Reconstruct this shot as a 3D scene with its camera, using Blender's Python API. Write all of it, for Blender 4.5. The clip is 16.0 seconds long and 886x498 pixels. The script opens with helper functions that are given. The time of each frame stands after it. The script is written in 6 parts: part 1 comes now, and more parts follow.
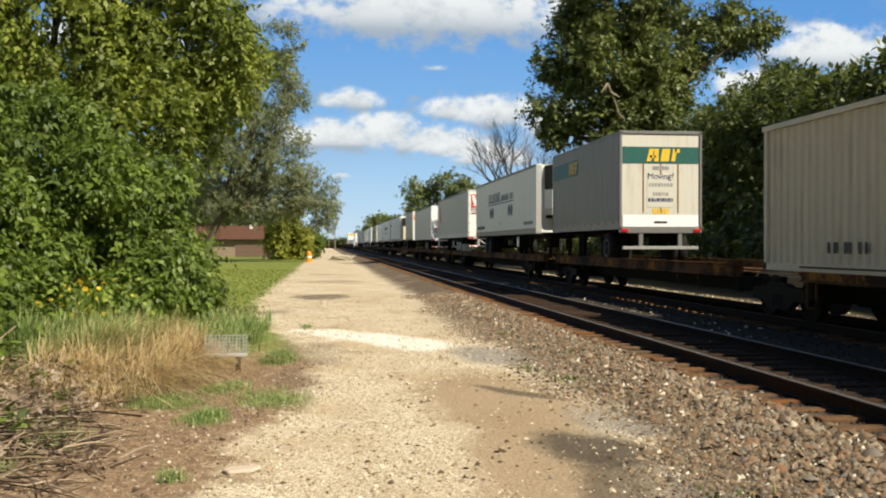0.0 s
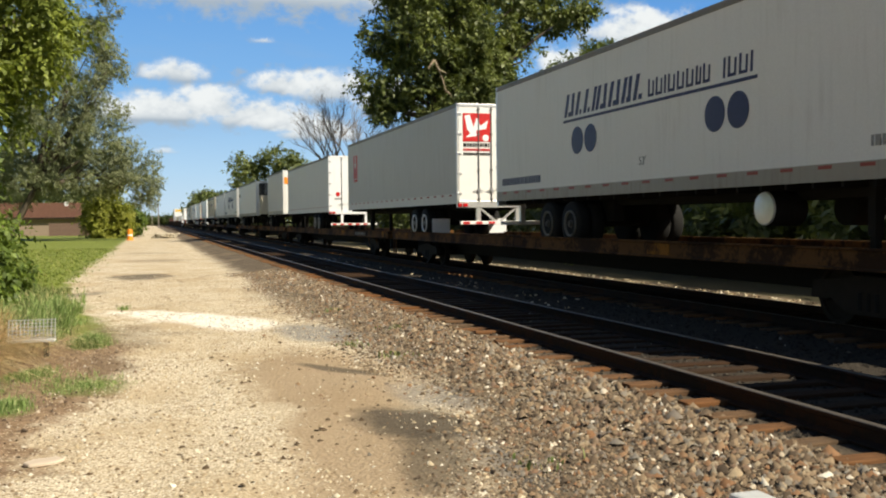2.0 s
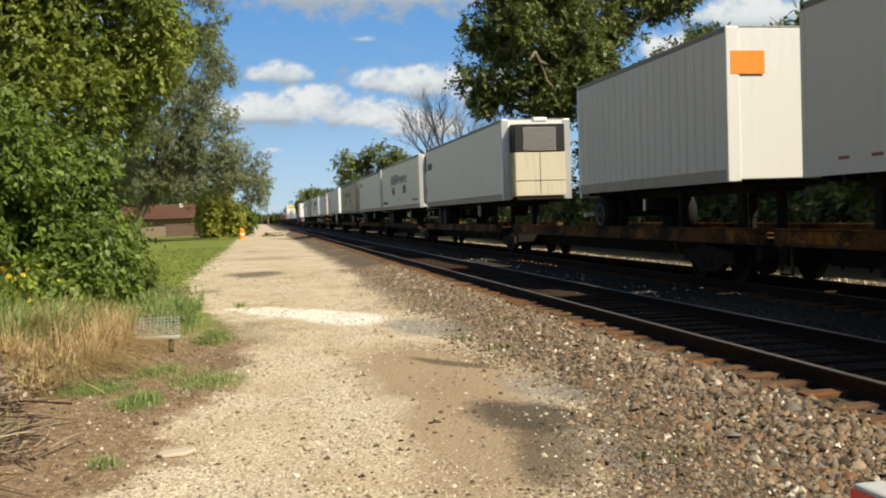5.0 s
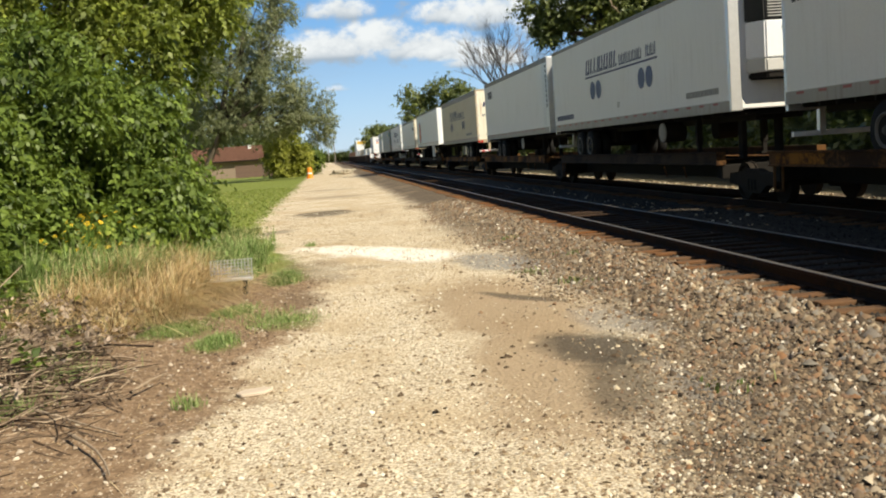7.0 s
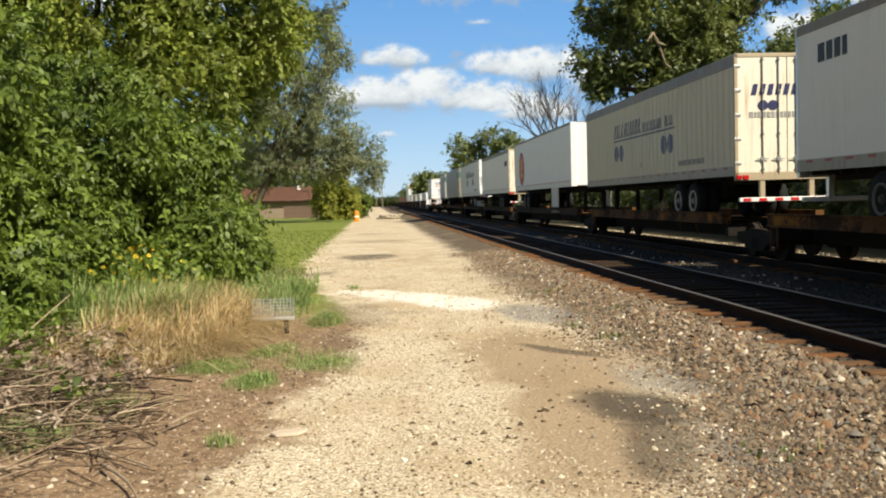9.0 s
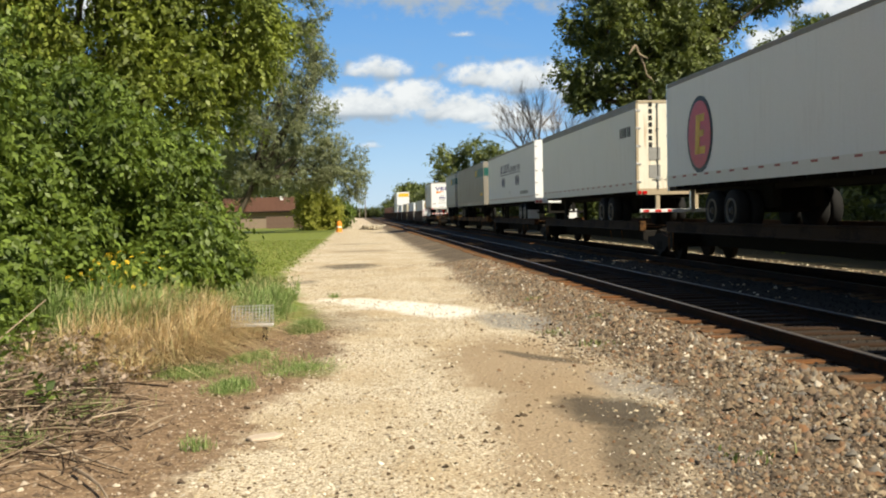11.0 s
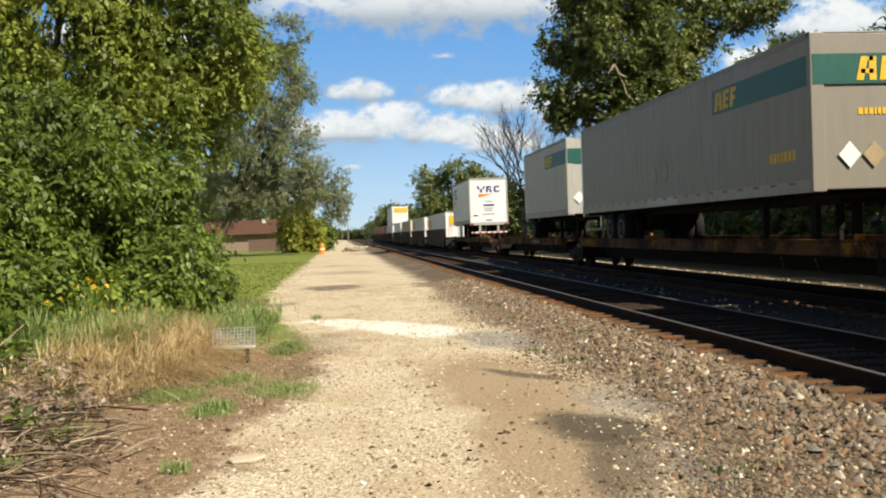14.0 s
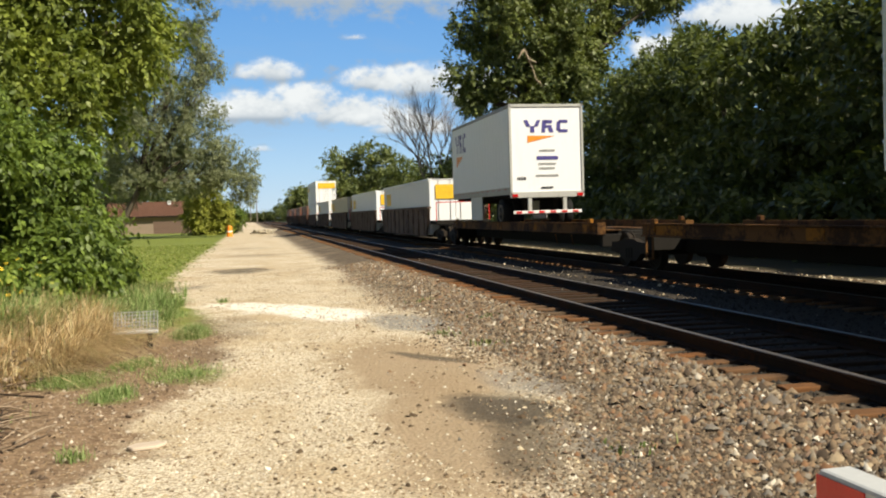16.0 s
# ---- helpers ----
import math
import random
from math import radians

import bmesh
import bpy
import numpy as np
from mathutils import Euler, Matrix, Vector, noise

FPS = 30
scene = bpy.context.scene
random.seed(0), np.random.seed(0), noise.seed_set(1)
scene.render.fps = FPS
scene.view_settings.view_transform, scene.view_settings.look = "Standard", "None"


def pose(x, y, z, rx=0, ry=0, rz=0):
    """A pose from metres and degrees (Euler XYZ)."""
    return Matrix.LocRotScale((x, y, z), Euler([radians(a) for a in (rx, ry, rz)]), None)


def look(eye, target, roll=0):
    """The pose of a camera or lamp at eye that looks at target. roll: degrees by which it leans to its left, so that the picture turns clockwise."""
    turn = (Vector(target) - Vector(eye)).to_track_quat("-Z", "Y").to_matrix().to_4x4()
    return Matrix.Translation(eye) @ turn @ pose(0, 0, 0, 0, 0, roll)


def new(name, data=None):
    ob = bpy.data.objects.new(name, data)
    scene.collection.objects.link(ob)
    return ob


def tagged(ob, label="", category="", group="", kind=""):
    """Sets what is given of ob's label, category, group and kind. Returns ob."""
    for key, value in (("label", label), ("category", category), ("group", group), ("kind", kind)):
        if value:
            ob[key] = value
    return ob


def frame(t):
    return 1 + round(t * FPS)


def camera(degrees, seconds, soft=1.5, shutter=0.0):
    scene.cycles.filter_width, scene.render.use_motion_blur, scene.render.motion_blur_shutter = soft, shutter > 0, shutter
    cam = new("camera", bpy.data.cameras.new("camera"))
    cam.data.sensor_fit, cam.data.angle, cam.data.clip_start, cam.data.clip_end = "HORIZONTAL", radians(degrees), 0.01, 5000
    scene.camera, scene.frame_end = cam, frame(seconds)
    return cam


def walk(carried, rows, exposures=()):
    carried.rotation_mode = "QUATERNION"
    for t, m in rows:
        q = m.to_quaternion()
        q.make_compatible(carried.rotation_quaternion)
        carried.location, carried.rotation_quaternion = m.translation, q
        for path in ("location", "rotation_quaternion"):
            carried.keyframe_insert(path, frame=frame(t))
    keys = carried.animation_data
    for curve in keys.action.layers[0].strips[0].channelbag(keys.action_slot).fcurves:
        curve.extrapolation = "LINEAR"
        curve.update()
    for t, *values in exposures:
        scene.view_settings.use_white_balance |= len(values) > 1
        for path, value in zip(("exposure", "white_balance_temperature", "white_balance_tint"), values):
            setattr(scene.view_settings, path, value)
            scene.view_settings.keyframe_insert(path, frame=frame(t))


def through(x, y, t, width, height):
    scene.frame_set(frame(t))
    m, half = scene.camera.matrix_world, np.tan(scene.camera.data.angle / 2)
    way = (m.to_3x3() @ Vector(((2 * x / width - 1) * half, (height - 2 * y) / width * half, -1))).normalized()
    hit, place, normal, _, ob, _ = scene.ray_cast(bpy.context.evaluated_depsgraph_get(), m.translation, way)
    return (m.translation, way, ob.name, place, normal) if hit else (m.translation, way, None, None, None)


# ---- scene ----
cam = camera(49.2, 16.0, soft=2.0)
PATH = [
    (0, (0.073, -0.311, 1.806), (0.314, 1.674, 1.797), -0.0),
    (0.5, (0.09, -0.336, 1.828), (0.334, 1.646, 1.722), 0.9),
    (1, (0.154, -0.319, 1.822), (0.525, 1.643, 1.706), -0.1),
    (1.5, (0.218, -0.269, 1.829), (0.697, 1.671, 1.739), -1.6),
    (2, (0.193, -0.279, 1.816), (0.774, 1.634, 1.755), -0.5),
    (2.5, (0.2, -0.296, 1.818), (0.82, 1.606, 1.783), -1.0),
    (3, (0.215, -0.293, 1.797), (0.817, 1.615, 1.779), -1.4),
    (3.5, (0.203, -0.314, 1.802), (0.769, 1.604, 1.798), -0.6),
    (4, (0.188, -0.351, 1.793), (0.642, 1.596, 1.781), -1.3),
    (4.2, (0.168, -0.356, 1.801), (0.569, 1.603, 1.781), -0.5),
    (6.3, (0.11, -0.387, 1.847), (0.459, 1.575, 1.688), -3.7),
    (6.5, (0.128, -0.363, 1.846), (0.435, 1.606, 1.674), -2.8),
    (7, (0.137, -0.355, 1.86), (0.362, 1.622, 1.659), -4.0),
    (7.5, (0.126, -0.36, 1.859), (0.363, 1.624, 1.759), -3.7),
    (8, (0.121, -0.34, 1.858), (0.357, 1.642, 1.744), -2.8),
    (8.5, (0.11, -0.323, 1.849), (0.268, 1.665, 1.695), -2.6),
    (9, (0.148, -0.34, 1.861), (0.289, 1.653, 1.763), -1.5),
    (9.2, (0.164, -0.33, 1.861), (0.345, 1.659, 1.768), -1.9),
    (11.3, (0.201, -0.314, 1.765), (0.369, 1.677, 1.691), -1.0),
    (11.5, (0.224, -0.307, 1.751), (0.355, 1.687, 1.666), -0.7),
    (12, (0.235, -0.312, 1.751), (0.403, 1.678, 1.655), -0.7),
    (12.5, (0.221, -0.308, 1.765), (0.509, 1.67, 1.686), -1.1),
    (13, (0.208, -0.314, 1.763), (0.57, 1.652, 1.696), -1.4),
    (13.5, (0.2, -0.331, 1.763), (0.516, 1.644, 1.726), -1.9),
    (14, (0.214, -0.307, 1.763), (0.426, 1.681, 1.73), -2.0),
    (14.5, (0.24, -0.292, 1.759), (0.484, 1.693, 1.724), -2.9),
    (15, (0.231, -0.294, 1.754), (0.523, 1.684, 1.693), -2.3),
    (15.5, (0.19, -0.311, 1.76), (0.533, 1.659, 1.703), -2.0),
    (16, (0.247, -0.286, 1.762), (0.64, 1.674, 1.688), -1.7),
]
walk(cam, [(t, look(eye, aim, roll)) for t, eye, aim, roll in PATH], exposures=[(0, 0.54, 7150, 7), (1.5, 0.54, 7150, 7), (2.4, 0.56, 7150, 7), (3.0, 0.40, 7150, 7), (3.5, 0.50, 7150, 7), (4.0, 0.30, 7150, 7), (4.4, 0.34, 7150, 7), (6.3, 0.56, 7150, 7), (9, 0.6, 7150, 7), (11.5, 0.56, 7150, 7), (12.0, 0.52, 7150, 7), (12.7, 0.6, 7150, 7), (16, 0.58, 7150, 7)])

# ---- world, sun, exposure ----
world = bpy.data.worlds.new("sky")
scene.world = world
world.use_nodes = True
wn = world.node_tree.nodes
sky = wn.new("ShaderNodeTexSky")
sky.sky_type, sky.sun_disc = "NISHITA", False
sky.sun_elevation, sky.sun_rotation = radians(43.5), math.atan2(0.72, -0.77)
sky.altitude, sky.air_density, sky.dust_density, sky.ozone_density = 200, 1.0, 0.25, 3.0
wn["Background"].inputs[1].default_value = 0.052
tone = wn.new("ShaderNodeHueSaturation")
tone.inputs["Saturation"].default_value = 0.9
world.node_tree.links.new(sky.outputs[0], tone.inputs["Color"])
world.node_tree.links.new(tone.outputs[0], wn["Background"].inputs[0])
sun = new("sun", bpy.data.lights.new("sun", "SUN"))
sun.data.energy, sun.data.angle, sun.data.color = 5.0, radians(0.53), (1.0, 0.93, 0.81)
sun.matrix_world = look((0.72 * 60, -0.77 * 60, 60), (0, 0, 0))


# ---- materials ----
class Nodes:
    """A small writer of node trees."""

    def __init__(self, name):
        self.m = bpy.data.materials.new(name)
        self.m.use_nodes = True
        self.t = self.m.node_tree
        self.n = self.t.nodes
        self.bsdf = self.n["Principled BSDF"]
        self.out = self.n["Material Output"]

    def put(self, socket, value):
        if hasattr(value, "is_linked"):
            self.t.links.new(value, socket)
        elif value is not None:
            socket.default_value = value

    def math(self, op, a, b=0.0, c=0.0, clamp=False):
        n = self.n.new("ShaderNodeMath")
        n.operation, n.use_clamp = op, clamp
        for s, v in zip(n.inputs, (a, b, c)):
            self.put(s, v)
        return n.outputs[0]

    def coords(self, which="Object"):
        return self.n.new("ShaderNodeTexCoord").outputs[which]

    def place(self):
        return self.n.new("ShaderNodeNewGeometry").outputs["Position"]

    def noise(self, vec, scale, detail=4.0, rough=0.55, out=0):
        n = self.n.new("ShaderNodeTexNoise")
        self.put(n.inputs["Vector"], vec)
        n.inputs["Scale"].default_value, n.inputs["Detail"].default_value, n.inputs["Roughness"].default_value = scale, detail, rough
        return n.outputs[out]

    def cells(self, vec, scale, feature="F1", out="Distance"):
        n = self.n.new("ShaderNodeTexVoronoi")
        n.feature = feature
        self.put(n.inputs["Vector"], vec)
        n.inputs["Scale"].default_value = scale
        return n.outputs[out]

    def ramp(self, fac, stops):
        n = self.n.new("ShaderNodeValToRGB")
        e = n.color_ramp.elements
        while len(e) < len(stops):
            e.new(0.5)
        for k, (p, c) in zip(e, stops):
            k.position, k.color = p, (*c, 1) if len(c) == 3 else c
        self.put(n.inputs[0], fac)
        return n.outputs[0]

    def mix(self, fac, a, b):
        n = self.n.new("ShaderNodeMix")
        n.data_type = "RGBA"
        self.put(n.inputs[0], fac)
        for s, v in ((n.inputs[6], a), (n.inputs[7], b)):
            self.put(s, (*v, 1) if isinstance(v, tuple) and len(v) == 3 else v)
        return n.outputs[2]

    def span(self, v, lo, hi, a=0.0, b=1.0):
        n = self.n.new("ShaderNodeMapRange")
        n.interpolation_type = "SMOOTHSTEP"
        for s, x in zip(n.inputs, (v, lo, hi, a, b)):
            self.put(s, x)
        return n.outputs[0]

    def split(self, vec):
        n = self.n.new("ShaderNodeSeparateXYZ")
        self.put(n.inputs[0], vec)
        return n.outputs

    def stretch(self, vec, scale):
        n = self.n.new("ShaderNodeMapping")
        self.put(n.inputs[0], vec)
        n.inputs["Scale"].default_value = scale
        return n.outputs[0]

    def bump(self, height, strength=0.4, dist=0.02):
        n = self.n.new("ShaderNodeBump")
        n.inputs["Strength"].default_value, n.inputs["Distance"].default_value = strength, dist
        self.put(n.inputs["Height"], height)
        self.put(self.bsdf.inputs["Normal"], n.outputs[0])

    def done(self, color, rough=0.6, metal=0.0, spec=None):
        self.put(self.bsdf.inputs["Base Color"], (*color, 1) if isinstance(color, tuple) and len(color) == 3 else color)
        self.put(self.bsdf.inputs["Roughness"], rough)
        self.put(self.bsdf.inputs["Metallic"], metal)
        if spec is not None:
            self.bsdf.inputs["Specular IOR Level"].default_value = spec
        return self.m


def painted(name, color, dirt=(0.16, 0.12, 0.08), amount=0.35, rough=0.45, metal=0.0, streaks=True):
    """Paint on sheet metal, with fine grain, blotches and runs of dirt."""
    k = Nodes(name)
    v = k.coords("Object")
    big = k.noise(v, 0.7, 5)
    runs = k.noise(k.stretch(v, (6.0, 6.0, 0.45)), 1.4, 4) if streaks else k.noise(v, 5, 4)
    fine = k.noise(v, 45, 3)
    wear = k.math("MULTIPLY", k.span(runs, 0.45, 0.78), k.span(big, 0.35, 0.7))
    base = k.mix(k.span(fine, 0.3, 0.7), tuple(c * 0.94 for c in color), color)
    col = k.mix(k.math("MULTIPLY", wear, amount), base, dirt)
    k.bump(big, 0.08, 0.02)
    return k.done(col, k.span(runs, 0.2, 0.8, rough - 0.1, rough + 0.2), metal)


def plain(name, color, rough=0.6, metal=0.0, vary=0.25, scale=8.0, bump=0.15):
    k = Nodes(name)
    v = k.coords("Object")
    n = k.noise(v, scale, 5)
    col = k.mix(n, tuple(c * (1 - vary) for c in color), tuple(min(1, c * (1 + vary)) for c in color))
    k.bump(k.noise(v, scale * 6, 3), bump, 0.01)
    return k.done(col, rough, metal, 0.12 if rough > 0.75 else None)


def rusty(name, paint, rust, amount):
    k = Nodes(name)
    v = k.coords("Object")
    a, b = k.noise(v, 1.3, 7, 0.65), k.noise(v, 14, 5)
    w = k.span(k.math("ADD", k.math("MULTIPLY", a, 0.75), k.math("MULTIPLY", b, 0.3)), 0.62 - amount * 0.25, 0.7 - amount * 0.2)
    col = k.mix(w, k.mix(b, tuple(c * 0.8 for c in paint), paint), k.mix(b, tuple(c * 0.55 for c in rust), rust))
    k.bump(b, 0.3, 0.01)
    return k.done(col, 0.85, 0.0, 0.12)


def leafy(name, dark, light, odd, through=0.35):
    """Leaves: every one of its own green, a few turning; light comes through."""
    k = Nodes(name)
    isl = k.n.new("ShaderNodeNewGeometry").outputs["Random Per Island"]
    big = k.noise(k.coords("Object"), 0.35, 3)
    tone = k.math("ADD", k.math("MULTIPLY", isl, 0.6), k.math("MULTIPLY", k.span(big, 0.3, 0.7), 0.4))
    col = k.ramp(tone, [(0.0, dark), (0.55, tuple((a + b) / 2 for a, b in zip(dark, light))), (0.9, light), (1.0, odd)])
    k.done(col, 0.5, 0.0, 0.35)
    tr = k.n.new("ShaderNodeBsdfTranslucent")
    k.put(tr.inputs[0], k.mix(0.35, col, (0.25, 0.32, 0.02)))
    mx = k.n.new("ShaderNodeMixShader")
    mx.inputs[0].default_value = through
    k.t.links.new(k.bsdf.outputs[0], mx.inputs[1])
    k.t.links.new(tr.outputs[0], mx.inputs[2])
    k.t.links.new(mx.outputs[0], k.out.inputs[0])
    return k.m


def bark(name, color):
    k = Nodes(name)
    v = k.stretch(k.coords("Object"), (9.0, 9.0, 1.6))
    n = k.noise(v, 2.0, 6)
    k.bump(n, 0.7, 0.03)
    return k.done(k.mix(n, tuple(c * 0.45 for c in color), tuple(c * 1.3 for c in color)), 0.9)


def stony(name, stops, scale=0.0):
    """Loose stones: each one its own tone."""
    k = Nodes(name)
    isl = k.n.new("ShaderNodeNewGeometry").outputs["Random Per Island"]
    n = k.noise(k.coords("Object"), 60, 3)
    col = k.ramp(isl, stops)
    col = k.mix(k.math("MULTIPLY", n, 0.45), col, (0.05, 0.045, 0.04))
    k.bump(n, 0.3, 0.005)
    return k.done(col, 0.9, 0.0, 0.15)


def blades(name, stops):
    k = Nodes(name)
    isl = k.n.new("ShaderNodeNewGeometry").outputs["Random Per Island"]
    col = k.ramp(isl, stops)
    k.done(col, 0.6, 0.0, 0.25)
    tr = k.n.new("ShaderNodeBsdfTranslucent")
    k.put(tr.inputs[0], col)
    mx = k.n.new("ShaderNodeMixShader")
    mx.inputs[0].default_value = 0.3
    k.t.links.new(k.bsdf.outputs[0], mx.inputs[1])
    k.t.links.new(tr.outputs[0], mx.inputs[2])
    k.t.links.new(mx.outputs[0], k.out.inputs[0])
    return k.m


def ground_material():
    """Crushed limestone road, soil, lawn and ballast, by place, with uneven seams, stains and painted shade."""
    k = Nodes("ground")
    p = k.place()
    x, y, z = k.split(p)
    warp = k.noise(p, 0.8, 5, 0.6)
    warp2 = k.noise(p, 3.5, 5, 0.6)
    off = k.math("ADD", k.math("MULTIPLY", k.math("SUBTRACT", warp, 0.5), 1.3), k.math("MULTIPLY", k.math("SUBTRACT", warp2, 0.5), 0.8))
    curve = k.n.new("ShaderNodeFloatCurve")
    c = curve.mapping.curves[0]
    pts = [(0, -2.0), (5, -1.25), (7.6, -0.76), (9.8, -0.54), (11.2, -0.31), (13.2, -0.12), (18.2, -0.7), (22.9, -1.5), (28, -2.05), (34, -2.2), (45, -2.25), (60, -2.1)]
    while len(c.points) < len(pts):
        c.points.new(0.5, 0.5)
    for q, (a, b) in zip(c.points, pts):
        q.location = (max(a, 0) / 60, (b + 4) / 4)
    curve.mapping.update()
    k.put(curve.inputs["Value"], k.math("DIVIDE", y, 60.0, clamp=True))
    edge = k.math("SUBTRACT", k.math("MULTIPLY", curve.outputs[0], 4.0), 4.0)
    gap = k.math("ADD", k.math("SUBTRACT", x, edge), k.math("MULTIPLY", off, 1.05))
    road = k.span(gap, -0.22, 0.26)
    fine, mid = k.noise(p, 38, 4, 0.7), k.noise(p, 9, 5, 0.65)
    patch = k.noise(p, 1.7, 6, 0.68)
    stones = k.cells(p, 26)
    chips = k.cells(p, 42, "F1", "Color")
    tint = k.split(chips)[0]
    lime = k.mix(k.span(fine, 0.32, 0.66), (0.29, 0.222, 0.145), (0.72, 0.63, 0.48))
    lime = k.mix(k.math("MULTIPLY", k.span(k.cells(p, 42), 0.55, 0.25), k.span(tint, 0.35, 0.9)), lime, (0.82, 0.74, 0.58))
    lime = k.mix(k.math("MULTIPLY", k.span(tint, 0.25, 0.0), 0.6), lime, (0.15, 0.105, 0.065))
    lime = k.mix(k.span(k.noise(p, 0.45, 4), 0.42, 0.66, 0, 0.7), lime, k.mix(mid, (0.34, 0.25, 0.15), (0.47, 0.36, 0.22)))
    lime = k.mix(k.math("MULTIPLY", k.span(patch, 0.5, 0.68), 0.55), lime, k.mix(fine, (0.30, 0.215, 0.125), (0.52, 0.42, 0.275)))
    lime = k.mix(k.math("MULTIPLY", k.span(patch, 0.40, 0.30), 0.45), lime, k.mix(fine, (0.55, 0.48, 0.36), (0.84, 0.76, 0.60)))
    soil = k.mix(k.span(mid, 0.35, 0.65), k.mix(fine, (0.08, 0.048, 0.027), (0.25, 0.165, 0.10)), k.mix(fine, (0.16, 0.10, 0.058), (0.42, 0.295, 0.185)))
    soil = k.mix(k.math("MULTIPLY", k.span(tint, 0.82, 0.9), k.span(k.cells(p, 42), 0.5, 0.2)), soil, (0.60, 0.50, 0.36))
    lawn = k.mix(k.span(mid, 0.3, 0.7), (0.105, 0.13, 0.025), (0.21, 0.25, 0.055))
    green = k.span(k.math("ADD", y, k.math("MULTIPLY", off, 6.0)), 14.0, 19.0)
    bank = k.mix(green, soil, lawn)
    col = k.mix(road, bank, lime)
    # ballast beside the track
    nearer = k.math("MULTIPLY", k.span(y, 9.0, 4.0), 1.25)
    ball = k.span(k.math("ADD", k.math("ADD", x, nearer), k.math("MULTIPLY", off, 1.1)), 2.75, 3.6)
    rock = k.mix(stones, k.mix(fine, (0.10, 0.075, 0.05), (0.27, 0.21, 0.145)), (0.05, 0.037, 0.026))
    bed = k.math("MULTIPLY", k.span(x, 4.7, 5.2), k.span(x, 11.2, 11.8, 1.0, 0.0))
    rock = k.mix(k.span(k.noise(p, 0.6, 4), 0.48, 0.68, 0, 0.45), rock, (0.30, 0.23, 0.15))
    # Bed near-black: soiled stone with the train's shade put into its colour.
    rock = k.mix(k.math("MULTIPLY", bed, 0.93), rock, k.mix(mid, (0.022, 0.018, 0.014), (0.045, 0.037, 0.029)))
    # Soil past the train near-black, with the tree belt's shade in its colour.
    shaded_soil = k.mix(mid, (0.02, 0.018, 0.010), (0.055, 0.05, 0.024))
    rock = k.mix(k.span(k.math("ADD", x, off), 12.6, 13.1), rock, shaded_soil)
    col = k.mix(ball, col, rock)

    def spot(cx, cy, rx, ry, soft, turn=0.0):
        dx, dy = k.math("SUBTRACT", x, cx), k.math("SUBTRACT", y, cy)
        ca, sa = math.cos(radians(turn)), math.sin(radians(turn))
        u = k.math("ADD", k.math("MULTIPLY", dx, ca / rx), k.math("MULTIPLY", dy, sa / rx))
        v = k.math("ADD", k.math("MULTIPLY", dx, -sa / ry), k.math("MULTIPLY", dy, ca / ry))
        d = k.math("SQRT", k.math("ADD", k.math("MULTIPLY", u, u), k.math("MULTIPLY", v, v)))
        return k.span(k.math("ADD", d, k.math("MULTIPLY", off, 0.85)), 1.0 - soft, 1.0 + soft, 1.0, 0.0)

    sandy = k.mix(mid, (0.27, 0.195, 0.12), (0.36, 0.27, 0.175))
    for args in ((2.1, 10.9, 0.95, 2.2, 0.3, 0), (1.8, 7.4, 0.6, 2.3, 0.35, -8)):
        col = k.mix(k.math("MULTIPLY", spot(*args), 0.9), col, sandy)
    dark = k.mix(mid, (0.045, 0.036, 0.026), (0.10, 0.082, 0.06))
    # The two spots near y 47 and 58 paint shadow-like bands across the road.
    for args, w in (((2.48, 8.05, 0.46, 0.8, 0.3, 12), 0.9), ((2.25, 6.7, 0.28, 0.95, 0.4, -14), 0.72), ((2.25, 5.05, 0.32, 0.3, 0.35, 0), 0.75), ((2.42, 11.25, 0.75, 0.16, 0.35, -56), 0.75), ((-0.1, 15.2, 0.35, 0.9, 0.5, 20), 0.35), ((-0.3, 12.6, 0.3, 1.0, 0.5, 10), 0.3),
                    ((-0.05, 33.4, 0.95, 1.7, 0.3, 0), 0.85), ((-1.4, 25.7, 0.45, 0.75, 0.4, -30), 0.6), ((3.38, 23.0, 0.77, 2.8, 0.6, 0), 0.4), ((0.5, 47.1, 1.35, 1.3, 0.5, 0), 0.4), ((0.1, 58.5, 1.5, 1.3, 0.5, 0), 0.35), ((-0.2, 17.0, 0.5, 0.7, 0.5, 20), 0.35), ((0.3, 16.0, 0.7, 0.35, 0.5, 0), 0.3)):
        col = k.mix(k.math("MULTIPLY", spot(*args), w), col, dark)
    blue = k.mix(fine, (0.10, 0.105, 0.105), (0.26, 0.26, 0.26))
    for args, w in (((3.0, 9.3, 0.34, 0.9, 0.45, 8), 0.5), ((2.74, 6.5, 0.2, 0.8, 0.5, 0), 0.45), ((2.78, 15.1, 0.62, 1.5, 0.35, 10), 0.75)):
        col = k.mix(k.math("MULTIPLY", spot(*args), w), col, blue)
    chalk = k.mix(fine, (0.66, 0.62, 0.54), (0.90, 0.87, 0.80))
    for args in ((0.45, 19.3, 1.6, 0.62, 0.3, -49), (1.55, 17.35, 1.2, 0.66, 0.35, -66), (1.0, 18.3, 0.8, 0.7, 0.4, -49)):
        col = k.mix(k.math("MULTIPLY", spot(*args), 0.97), col, chalk)
    tuft = k.mix(mid, (0.06, 0.10, 0.012), (0.13, 0.20, 0.03))
    for args in ((-0.5, 11.0, 0.4, 0.5, 0.4, 0), (-1.8, 10.95, 0.45, 0.55, 0.4, 0), (-1.13, 9.7, 0.2, 0.3, 0.5, 0)):
        col = k.mix(k.math("MULTIPLY", spot(*args), 0.6), col, tuft)
